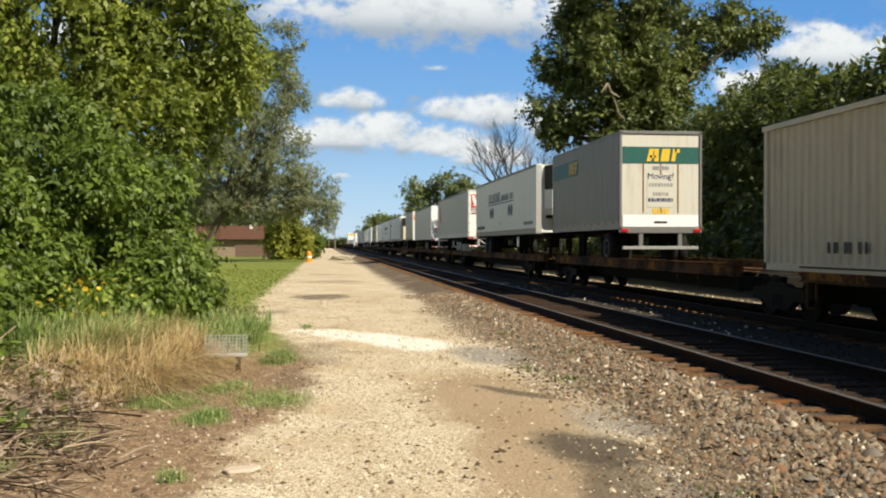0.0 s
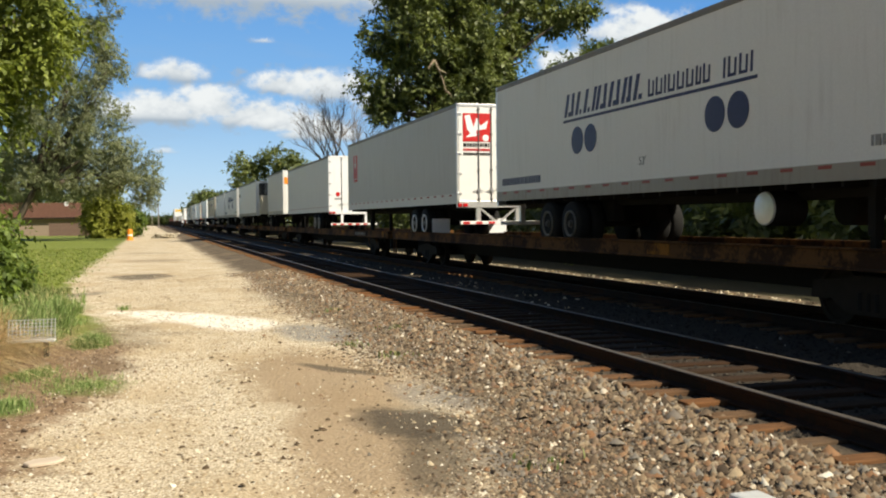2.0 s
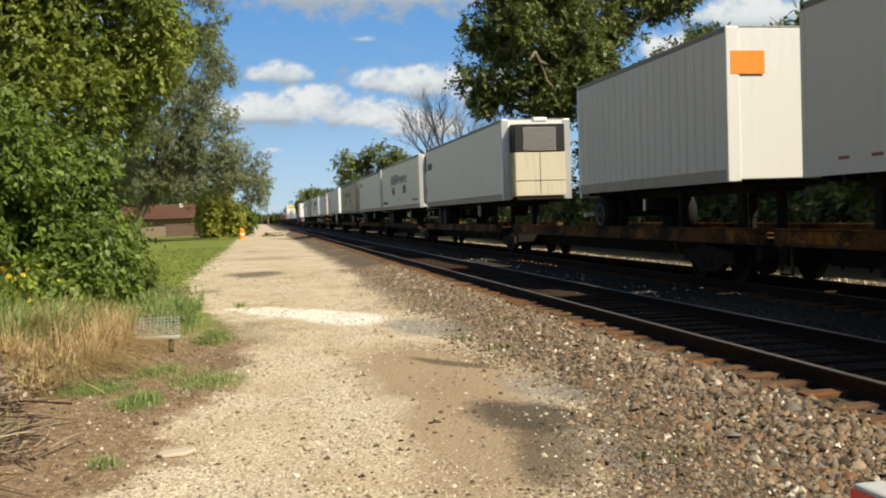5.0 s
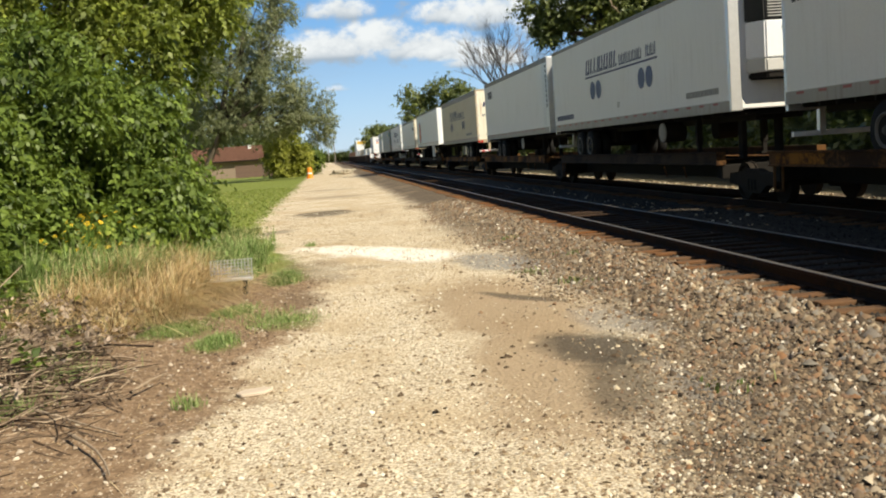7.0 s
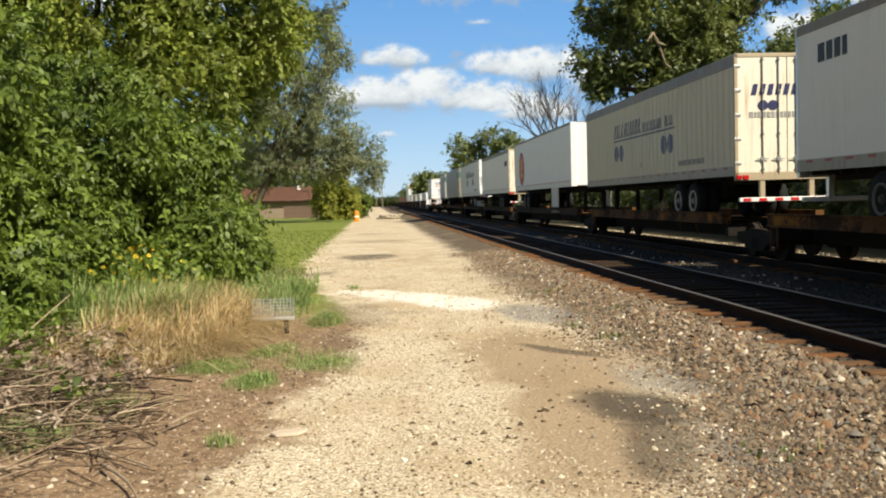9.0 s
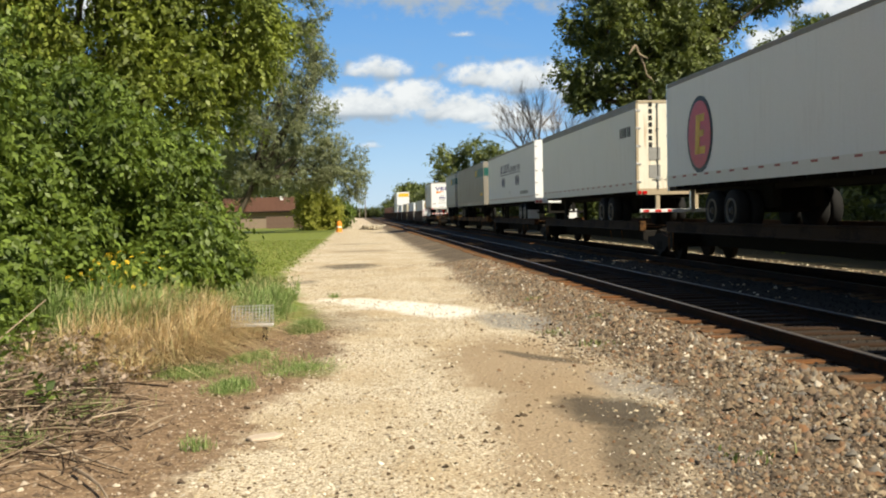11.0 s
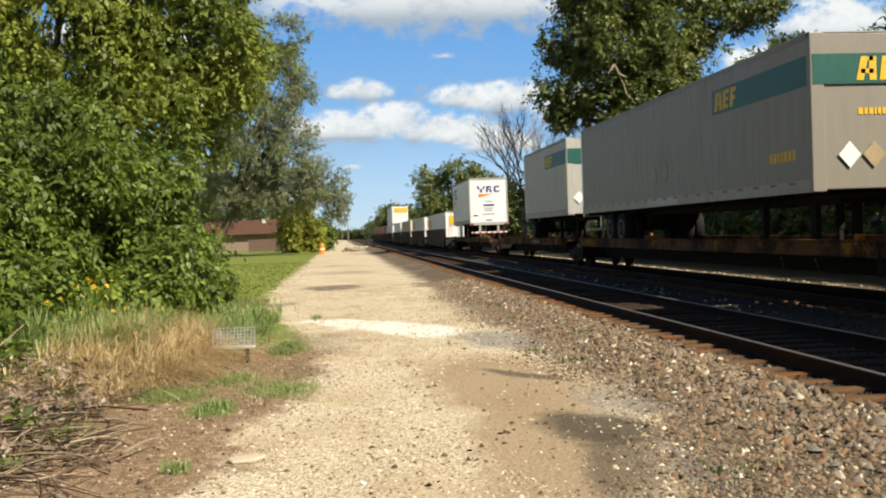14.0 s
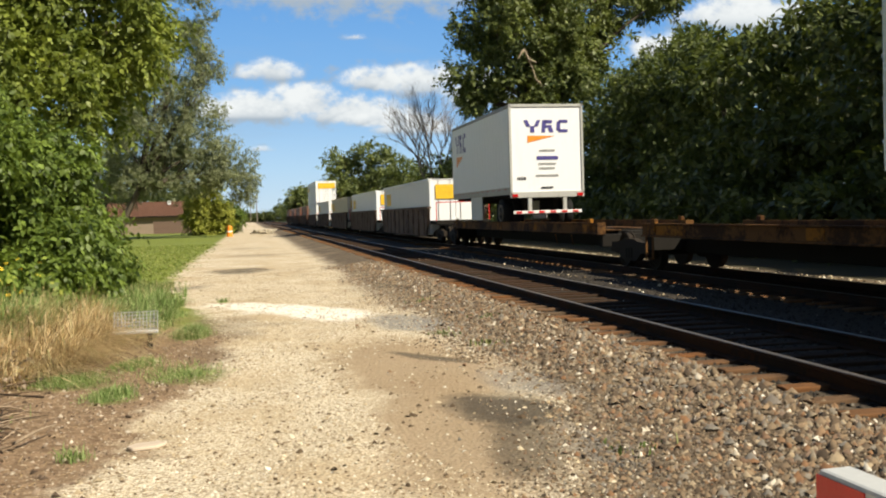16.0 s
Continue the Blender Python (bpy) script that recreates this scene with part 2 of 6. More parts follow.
    h = k.math("ADD", k.math("MULTIPLY", fine, 0.6), k.math("MULTIPLY", stones, 0.8))
    k.bump(h, 0.55, 0.025)
    return k.done(col, 0.92, 0.0, 0.2)


M = {
    "ground": ground_material(),
    "white": painted("white_paint", (0.83, 0.83, 0.81), amount=0.14),
    "clean": painted("clean_white_paint", (0.82, 0.84, 0.87), amount=0.1),
    "cream": painted("yellowed_white_paint", (0.64, 0.585, 0.45), amount=0.5, dirt=(0.30, 0.20, 0.08)),
    "grey": painted("grey_white_paint", (0.55, 0.55, 0.535), amount=0.12),
    "offwhite": painted("chalky_white_paint", (0.70, 0.70, 0.685), amount=0.1),
    "drab": painted("drab_grey_paint", (0.26, 0.24, 0.205), amount=0.5),
    "edge": plain("dark_roof_rail", (0.15, 0.15, 0.148), 0.5),
    "stained": painted("stained_door_paint", (0.80, 0.765, 0.65), amount=0.85, dirt=(0.40, 0.21, 0.06)),
    "stained_frame": painted("rust_stained_frame", (0.44, 0.36, 0.25), amount=0.6, dirt=(0.2, 0.1, 0.04)),
    "dull": painted("dull_grey_paint", (0.43, 0.43, 0.41), amount=0.45),
    "door": painted("dull_door_paint", (0.60, 0.585, 0.52), amount=0.5, dirt=(0.3, 0.2, 0.1)),
    "barrier": painted("barrier_paint", (0.50, 0.51, 0.50)),
    "beige": painted("beige_container_paint", (0.62, 0.565, 0.44), amount=0.45, dirt=(0.28, 0.19, 0.11)),
    "brown": painted("brown_container_paint", (0.20, 0.085, 0.05)),
    "rust": plain("rust_stain", (0.22, 0.10, 0.04), 0.9),
    "yellow": plain("yellow_paint", (0.75, 0.47, 0.03), 0.5),
    "teal": plain("dark_green_stripe", (0.012, 0.10, 0.085), 0.45),
    "navy": plain("navy_lettering", (0.025, 0.03, 0.10), 0.45),
    "purple": plain("violet_lettering", (0.07, 0.06, 0.24), 0.45),
    "orange": plain("orange_lettering", (0.85, 0.26, 0.02), 0.5),
    "red": plain("red_paint", (0.55, 0.02, 0.02), 0.4),
    "faded": plain("faded_white_print", (0.30, 0.29, 0.26), 0.7),
    "black": plain("black_paint", (0.012, 0.012, 0.013), 0.5),
    "pale": plain("pale_print", (0.28, 0.28, 0.27), 0.6),
    "steel": plain("galvanised_steel", (0.50, 0.51, 0.52), 0.4, 0.7),
    "alu": plain("aluminium_trim", (0.72, 0.72, 0.71), 0.35, 0.6, 0.12),
    "under": plain("underframe_steel", (0.019, 0.017, 0.015), 0.9),
    "rubber": plain("tyre_rubber", (0.018, 0.018, 0.018), 0.85),
    "rim": plain("pale_wheel_rim", (0.42, 0.40, 0.36), 0.5), "hub": plain("dark_wheel_hub", (0.05, 0.045, 0.04), 0.6),
    "dimrim": plain("dim_wheel_rim", (0.13, 0.12, 0.10), 0.6),
    "bogie": plain("truck_cast_iron", (0.028, 0.022, 0.017), 0.85),
    "sill": rusty("rusty_brown_sill", (0.145, 0.07, 0.025), (0.05, 0.026, 0.014), 0.6),
    "yellow_sill": rusty("worn_yellow_sill", (0.32, 0.135, 0.022), (0.09, 0.042, 0.018), 0.7),
    "scuffed": painted("road_dirt_on_rail", (0.34, 0.31, 0.265), amount=0.6, dirt=(0.15, 0.11, 0.08)),
    "tallrail": painted("grimy_top_rail", (0.23, 0.20, 0.165), amount=0.4),
    "reflect": plain("dull_red_reflector", (0.30, 0.05, 0.035), 0.4),
    "black_sill": rusty("near_black_sill", (0.05, 0.032, 0.02), (0.03, 0.02, 0.014), 0.5),
    "tan": plain("faded_tan_placard", (0.40, 0.30, 0.18), 0.6),
    "well": rusty("brown_well_side", (0.16, 0.115, 0.09), (0.09, 0.05, 0.03), 0.4),
    "tail": plain("red_tail_lamp", (0.5, 0.01, 0.012), 0.2),
    "tape": plain("white_reflective_tape", (0.8, 0.8, 0.8), 0.35),
    "rail": rusty("rail_steel", (0.025, 0.016, 0.012), (0.05, 0.022, 0.011), 0.6),
    "railtop": plain("worn_rail_head", (0.15, 0.125, 0.10), 0.55, 0.6),
    "driftwood": bark("dead_branch", (0.34, 0.26, 0.18)), "tie": None, "bark": bark("bark", (0.10, 0.078, 0.058)), "palebark": bark("pale_bark", (0.28, 0.24, 0.21)),
}


def sleeper_wood():
    k = Nodes("sleeper_wood")
    v = k.stretch(k.coords("Object"), (0.8, 9.0, 9.0))
    r = k.n.new("ShaderNodeObjectInfo").outputs["Random"]
    n = k.noise(v, 3.0, 6, 0.65)
    a = k.mix(n, (0.04, 0.019, 0.009), (0.27, 0.115, 0.042))
    b = k.mix(n, (0.05, 0.034, 0.022), (0.17, 0.115, 0.072))
    k.bump(n, 0.6, 0.02)
    # Middles darkened between the rails: the train's shade put into the wood colour.
    middle_shade = k.span(k.math("ABSOLUTE", k.split(k.coords("Object"))[0]), 0.72, 0.98, 0.8, 0.0)
    return k.done(k.mix(middle_shade, k.mix(r, a, b), (0.018, 0.013, 0.010)), 0.9, 0.0, 0.12)


M["tie"] = sleeper_wood()
LEAF = {
    "near": leafy("hedge_leaves", (0.028, 0.055, 0.012), (0.22, 0.305, 0.056), (0.42, 0.42, 0.09), 0.36),
    "tree": leafy("tree_leaves", (0.05, 0.08, 0.018), (0.30, 0.35, 0.064), (0.50, 0.47, 0.09), 0.38),
    "willow": leafy("feathery_leaves", (0.17, 0.19, 0.115), (0.34, 0.365, 0.215), (0.42, 0.42, 0.25), 0.45),
    "oak": leafy("oak_leaves", (0.03, 0.05, 0.02), (0.215, 0.25, 0.072), (0.40, 0.385, 0.11), 0.27),
    # Greens set darker for the backlit belt, its shade put into the leaf colour.
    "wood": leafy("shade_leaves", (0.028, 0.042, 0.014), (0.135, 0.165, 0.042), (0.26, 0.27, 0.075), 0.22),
    "shrub": leafy("shrub_leaves", (0.18, 0.20, 0.04), (0.41, 0.42, 0.08), (0.46, 0.44, 0.1), 0.42),
}


# ---- mesh tools ----
def part(name, bm, material, parent=None, label="", smooth=False):
    """Links a bmesh as one mesh object, under a thing or a part."""
    me = bpy.data.meshes.new(name)
    bm.to_mesh(me)
    bm.free()
    for m in material if isinstance(material, (list, tuple)) else [material]:
        me.materials.append(m)
    if smooth:
        me.polygons.foreach_set("use_smooth", [True] * len(me.polygons))
    ob = new(name, me)
    ob.parent = parent
    if label:
        ob["label"] = label
    return ob


def raw(name, verts, faces, material, parent=None, label=""):
    me = bpy.data.meshes.new(name)
    me.from_pydata(verts, [], faces)
    me.materials.append(material)
    ob = new(name, me)
    ob.parent = parent
    if label:
        ob["label"] = label
    return ob


def bulk(name, v, f, material, parent=None):
    """A mesh from numpy arrays: verts (n,3), faces (m,k) of equal length."""
    me = bpy.data.meshes.new(name)
    v, f = np.asarray(v, np.float32), np.asarray(f, np.int32)
    m, c = f.shape
    me.vertices.add(len(v))
    me.vertices.foreach_set("co", v.ravel())
    me.loops.add(m * c)
    me.loops.foreach_set("vertex_index", f.ravel())
    me.polygons.add(m)
    me.polygons.foreach_set("loop_start", np.arange(0, m * c, c, dtype=np.int32))
    me.polygons.foreach_set("loop_total", np.full(m, c, np.int32))
    me.update(calc_edges=True)
    me.materials.append(material)
    ob = new(name, me)
    ob.parent = parent
    return ob


def box(bm, x0, x1, y0, y1, z0, z1, mat=0, bevel=0.0):
    r = bmesh.ops.create_cube(bm, size=1, matrix=Matrix.Translation(((x0 + x1) / 2, (y0 + y1) / 2, (z0 + z1) / 2)) @ Matrix.Diagonal((x1 - x0, y1 - y0, z1 - z0, 1)))
    faces = {f for v in r["verts"] for f in v.link_faces}
    for f in faces:
        f.material_index = mat
    if bevel:
        bmesh.ops.bevel(bm, geom=list({e for f in faces for e in f.edges}), offset=bevel, segments=2, affect="EDGES", profile=0.5)
    return bm


def boxes(*specs, bevel=0.0):
    bm = bmesh.new()
    for s in specs:
        box(bm, *s, bevel=bevel)
    return bm


def tube(bm, a, b, r0, r1=None, n=8, caps=True):
    a, b = Vector(a), Vector(b)
    d = b - a
    m = Matrix.Translation((a + b) / 2) @ d.to_track_quat("Z", "Y").to_matrix().to_4x4()
    bmesh.ops.create_cone(bm, cap_ends=caps, segments=n, radius1=r0, radius2=r0 if r1 is None else r1, depth=d.length, matrix=m)
    return bm


def lathe(bm, profile, axis_m, n=20):
    """Turns a profile of (radius, height) round z, then lays it by axis_m."""
    rings = [[bm.verts.new(axis_m @ Vector((r * math.cos(2 * math.pi * i / n), r * math.sin(2 * math.pi * i / n), h))) for i in range(n)] for r, h in profile]
    for a, b in zip(rings, rings[1:]):
        for i in range(n):
            bm.faces.new((a[i], a[(i + 1) % n], b[(i + 1) % n], b[i]))
    bm.faces.new(rings[0][::-1])
    bm.faces.new(rings[-1])
    return bm


def polygon(bm, pts, thick, m=None):
    """A flat shape of the given outline in x, z (facing -y), with a small thickness."""
    m = m or Matrix()
    a = [bm.verts.new(m @ Vector((p, 0, q))) for p, q in pts]
    b = [bm.verts.new(m @ Vector((p, thick, q))) for p, q in pts]
    bm.faces.new(a)
    bm.faces.new(b[::-1])
    for i in range(len(pts)):
        bm.faces.new((a[i], b[i], b[(i + 1) % len(pts)], a[(i + 1) % len(pts)]))
    return bm


def words(name, text, size, material, parent, m):
    """Lettering in the built-in font, as a thin mesh; m lays the x, y plane of the letters."""
    c = bpy.data.curves.new(name, "FONT")
    c.body, c.size, c.extrude, c.align_x = text, size, 0.003, "CENTER"
    tmp = new("tmp", c)
    me = bpy.data.meshes.new_from_object(tmp.evaluated_get(bpy.context.evaluated_depsgraph_get()))
    bpy.data.objects.remove(tmp)
    bpy.data.curves.remove(c)
    me.name = name
    me.materials.clear()
    me.materials.append(material)
    me.transform(m)
    ob = new(name, me)
    ob.parent = parent
    return ob


def thing(name, label, category, m=None, group="", kind=""):
    root = new(name)
    root.empty_display_size = 0.3
    if m is not None:
        root.matrix_basis = m
    return tagged(root, label, category, group, kind)


# ---- ground and track ----
RAIL_Z, NEAR_TRACK, TRAIN_TRACK = 0.30, 5.98, 10.27


def height(x, y):
    """The lie of the land: a level road, a low ballast bed under both tracks."""
    up = np.clip((x - 3.1) / 1.5, 0, 1)
    down = np.clip((x - 12.6) / 2.5, 0, 1)
    bed = 0.115 * (up * up * (3 - 2 * up)) * (1 - down * down * (3 - 2 * down))
    bank = 0.12 * np.clip((-x - 1.6) / 2.5, 0, 1) * np.clip((40 - y) / 20, 0, 1)
    near = np.exp(-((x / 14) ** 2)) * np.exp(-(((y - 10) / 40) ** 2))
    rough = 0.018 * np.sin(1.9 * x + 0.7 * y) * np.sin(1.1 * y - 0.8 * x) + 0.010 * np.sin(4.3 * x - 2.2 * y + 1)
    flat = 1 - np.clip((x - 3.9) / 0.6, 0, 1) * np.clip((12.8 - x) / 0.6, 0, 1)
    return bed + bank + near * rough * flat


def build_ground():
    xs = np.concatenate([-np.geomspace(3000, 12, 26), np.arange(-11.5, 16.1, 0.25), np.geomspace(17, 3000, 26)])
    ys = np.concatenate([-np.geomspace(3000, 12, 20), np.arange(-11, 4, 0.6), np.arange(4, 40, 0.25), np.arange(40, 130, 1.5), np.geomspace(131, 4500, 36)])
    gx, gy = np.meshgrid(xs, ys)
    v = np.stack([gx, gy, height(gx, gy)], -1).reshape(-1, 3)
    w = len(xs)
    i = (np.arange(len(ys) - 1)[:, None] * w + np.arange(w - 1)[None, :]).ravel()
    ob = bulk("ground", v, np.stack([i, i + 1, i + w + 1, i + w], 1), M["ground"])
    ob.data.polygons.foreach_set("use_smooth", [True] * len(ob.data.polygons))
    tagged(ob, "pale crushed limestone road between grass, soil and grey track ballast", "ground", kind="structure")


def stones(name, label, spots, sizes, material, seed, flat=0.7, sink=0.25, chip=False):
    """Loose angular stones lying on the ground, as one heap that nobody could count."""
    rng = np.random.default_rng(seed)
    bm = bmesh.new()
    bmesh.ops.create_icosphere(bm, subdivisions=1, radius=1)
    bv = np.array([v.co[:] for v in bm.verts])
    bf = np.array([[v.index for v in f.verts] for f in bm.faces])
    bm.free()
    if chip:
        bv = np.array([(1, 0, -0.3), (-0.1, 1, -0.4), (-1, 0.1, -0.4), (0.1, -1, -0.3), (0, 0.1, 1)])
        bf = np.array([(0, 1, 4), (1, 2, 4), (2, 3, 4), (3, 0, 4)])
    n = len(spots)
    sc = sizes[:, None] * rng.uniform(0.65, 1.25, (n, 3)) * (1, 1, flat)
    v = bv[None] * rng.uniform(0.6, 1.25, (n, len(bv), 1)) * sc[:, None]
    a = rng.uniform(0, 2 * np.pi, n)
    tilt = rng.normal(0, 0.35, n)
    c, s, ct, st = np.cos(a)[:, None], np.sin(a)[:, None], np.cos(tilt)[:, None], np.sin(tilt)[:, None]
    x, y, z = v[..., 0], v[..., 1], v[..., 2]
    y, z = y * ct - z * st, y * st + z * ct
    x, y = x * c - y * s, x * s + y * c
    base = height(spots[:, 0], spots[:, 1]) + (spots[:, 2] if spots.shape[1] > 2 else 0)
    out = np.stack([x + spots[:, :1], y + spots[:, 1:2], z + (base + sizes * flat * (1 - 2 * sink))[:, None]], -1)
    f = bf[None] + (np.arange(n) * len(bv))[:, None, None]
    ob = bulk(name, out.reshape(-1, 3), f.reshape(-1, 3), material)
    return tagged(ob, label, "stones", kind="stuff")


def scatter(rng, n, x0, x1, y0, y1, power=1.8):
    """Places, thicker near the camera."""
    y = y0 + (y1 - y0) * rng.uniform(0, 1, n) ** power
    return np.stack([rng.uniform(x0, x1, n), y], 1)


def rail(name, x):
    prof = [(-0.07, -0.17), (0.07, -0.17), (0.07, -0.155), (0.014, -0.13), (0.012, -0.05), (0.036, -0.035), (0.036, -0.006), (0.028, 0.0), (-0.028, 0.0), (-0.036, -0.006), (-0.036, -0.035), (-0.012, -0.05), (-0.014, -0.13), (-0.07, -0.155)]
    bm = bmesh.new()
    ends = [[bm.verts.new((x + a, y, RAIL_Z + b)) for a, b in prof] for y in (-320.0, -60.0, 60.0, 300.0, 900.0)]
    for p, q in zip(ends, ends[1:]):
        for i in range(len(prof)):
            f = bm.faces.new((p[i], q[i], q[(i + 1) % len(prof)], p[(i + 1) % len(prof)]))
            f.material_index = 1 if i in (6, 7, 8) else 0
    return tagged(part(name, bm, [M["rail"], M["railtop"]]), "worn steel rail with rusty sides and polished head", "rail", kind="structure")


def build_track():
    bm = boxes((-1.28, 1.28, -0.088, 0.088, -0.17, 0.0), bevel=0.012)
    src = bpy.data.meshes.new("sleeper")
    bm.to_mesh(src)
    bm.free()
    src.materials.append(M["tie"])
    rng = random.Random(5)
    for centre, label, y1 in ((NEAR_TRACK, "near", 130), (TRAIN_TRACK, "far", 70)):
        bed = thing("track_bed", "weathered wooden sleepers half sunk in grey ballast", "track", kind="structure")
        y = -8.0
        while y < y1:
            ob = new("sleeper", src)
            ob.parent = bed
            ob.matrix_basis = pose(centre + rng.uniform(-0.11, 0.08), y + rng.uniform(-0.03, 0.03), 0.152 + rng.uniform(-0.018, 0.01), rng.uniform(-1, 1), rng.uniform(-0.6, 0.6), rng.uniform(-1.5, 1.5))
            y += 0.53
        far = bmesh.new()
        while y < 420:
            box(far, centre - 1.28, centre + 1.28, y - 0.115, y + 0.115, 0.0, 0.14)
            y += 0.53
        tagged(part("sleepers_far_off", far, M["tie"], bed), kind="stuff")
    for x in (NEAR_TRACK - 0.752, NEAR_TRACK + 0.752, TRAIN_TRACK - 0.752, TRAIN_TRACK + 0.752):
        rail("rail", x)


# ---- plants ----
def leaf_cloud(name, clumps, count, size, material, parent, seed, droop=0.0, long=1.7, run=9, spread=0.24):
    """Sprigs of alternate leaves, springing from clumps (x, y, z, radius); the blades face up and outwards."""
    rng = np.random.default_rng(seed)
    clumps = np.array(clumps)
    w = clumps[:, 3] ** 2
    n = count // run
    pick = rng.choice(len(clumps), n, p=w / w.sum())
    d = rng.normal(size=(n, 3))
    d /= np.linalg.norm(d, axis=1, keepdims=True)
    r = clumps[pick, 3] * np.abs(rng.normal(0.72, spread, n))
    start = clumps[pick, :3] + d * r[:, None] * (1, 1, 0.75)
    way = d * 0.8 + rng.normal(size=(n, 3)) * 0.55 + (0, 0, 0.25 - 1.6 * droop)
    way /= np.linalg.norm(way, axis=1, keepdims=True)
    reach = size * rng.uniform(2.2, 5.0, n)
    k = np.linspace(0.0, 1.0, run)
    pos = start[:, None] + way[:, None] * (reach[:, None] * k)[..., None]
    pos[..., 2] -= (0.25 + droop) * (reach[:, None] * k * k) * 0.5
    side = np.cross(way, rng.normal(size=(n, 3)))
    side /= np.linalg.norm(side, axis=1, keepdims=True)
    alt = np.where(np.arange(run) % 2, 1.0, -1.0)
    b = side[:, None] * alt[:, None] + way[:, None] * 0.7 + rng.normal(size=(n, run, 3)) * 0.35 + (0, 0, -0.3 - droop)
    b /= np.linalg.norm(b, axis=-1, keepdims=True)
    up = d[:, None] * 0.7 + rng.normal(size=(n, run, 3)) * 0.38 + (0, 0, 0.75)
    t = np.cross(b, up)
    t /= np.linalg.norm(t, axis=-1, keepdims=True)
    nrm = np.cross(t, b)
    s = (size * rng.uniform(0.55, 1.35, (n, run)))[..., None]
    u, v, sag = t * s * 0.44, b * s * long, -nrm * s * 0.12
    verts = np.stack([pos, pos + u + v * 0.42 + sag * 0.2, pos + v + sag * 2, pos - u + v * 0.42 + sag * 0.2], 2).reshape(-1, 3)
    return bulk(name, verts, np.arange(n * run * 4).reshape(-1, 4), material, parent)


def limb(bm, a, b, r0, r1, rng, bend=0.12, n=7, steps=4):
    """A bent, tapering limb."""
    a, b = Vector(a), Vector(b)
    side = Vector((rng.uniform(-1, 1), rng.uniform(-1, 1), rng.uniform(-0.3, 0.6))) * (b - a).length * bend
    pts = [a.lerp(b, i / steps) + side * math.sin(math.pi * i / steps) for i in range(steps + 1)]
    rings = []
    for i, p in enumerate(pts):
        d = (pts[min(i + 1, steps)] - pts[max(i - 1, 0)]).normalized()
        q = d.to_track_quat("Z", "Y").to_matrix()
        r = r0 + (r1 - r0) * i / steps
        rings.append([bm.verts.new(p + q @ Vector((r * math.cos(2 * math.pi * j / n), r * math.sin(2 * math.pi * j / n), 0))) for j in range(n)])
    for p, q in zip(rings, rings[1:]):
        for j in range(n):
            bm.faces.new((p[j], p[(j + 1) % n], q[(j + 1) % n], q[j]))
    bm.faces.new(rings[-1])
    return pts


def crown_clumps(rng, lobes, count, rmin, rmax):
    """Centres for clumps, most of them near the skins of some uneven lobes (x, y, z, rx, ry, rz)."""
    out = []
    vol = [(l[3] * l[4] * l[5]) ** 0.72 for l in lobes]
    for l in rng.choices(lobes, vol, k=count):
        d = Vector((rng.gauss(0, 1), rng.gauss(0, 1), rng.gauss(0, 1))).normalized()
        k = rng.uniform(0.35, 1.0) ** 0.45 * rng.uniform(0.82, 1.17)
        out.append((l[0] + d.x * l[3] * k, l[1] + d.y * l[4] * k, l[2] + d.z * l[5] * k, rng.uniform(rmin, rmax)))
    return out


def tree(label, foot, lobes, leaf, leaves, size, clumps, radii, trunk_r, seed, name="tree", category="tree", droop=0.0, wood="bark", limbs=14, long=1.7):
    rng = random.Random(seed)
    root = thing(name, label, category, pose(*foot))
    rel = [(l[0] - foot[0], l[1] - foot[1], l[2] - foot[2], *l[3:]) for l in lobes]
    cl = crown_clumps(rng, rel, clumps, *radii)
    top = max(l[2] for l in rel)
    mid = rel[0]
    bm = bmesh.new()
    fork = Vector((mid[0] * 0.5, mid[1] * 0.5, min(l[2] - l[5] * 0.6 for l in rel)))
    fork.z = max(fork.z, top * 0.22)
    limb(bm, (0, 0, -0.15), fork, trunk_r, trunk_r * 0.75, rng, 0.05, 10)
    ends = sorted(cl, key=lambda c: rng.random())[:limbs]
    for c in ends:
        l = min(rel, key=lambda l: (l[0] - c[0]) ** 2 + (l[1] - c[1]) ** 2 + (l[2] - c[2]) ** 2)
        hub = fork.lerp(Vector(l[:3]), 0.6)
        limb(bm, fork, hub, trunk_r * 0.55, trunk_r * 0.3, rng, 0.08)
        limb(bm, hub, c[:3], trunk_r * 0.3, trunk_r * 0.06, rng, 0.12)
    part("trunk", bm, M[wood], root, smooth=True)
    leaf_cloud("crown", cl, leaves, size, LEAF[leaf], root, seed, droop, long)
    return root


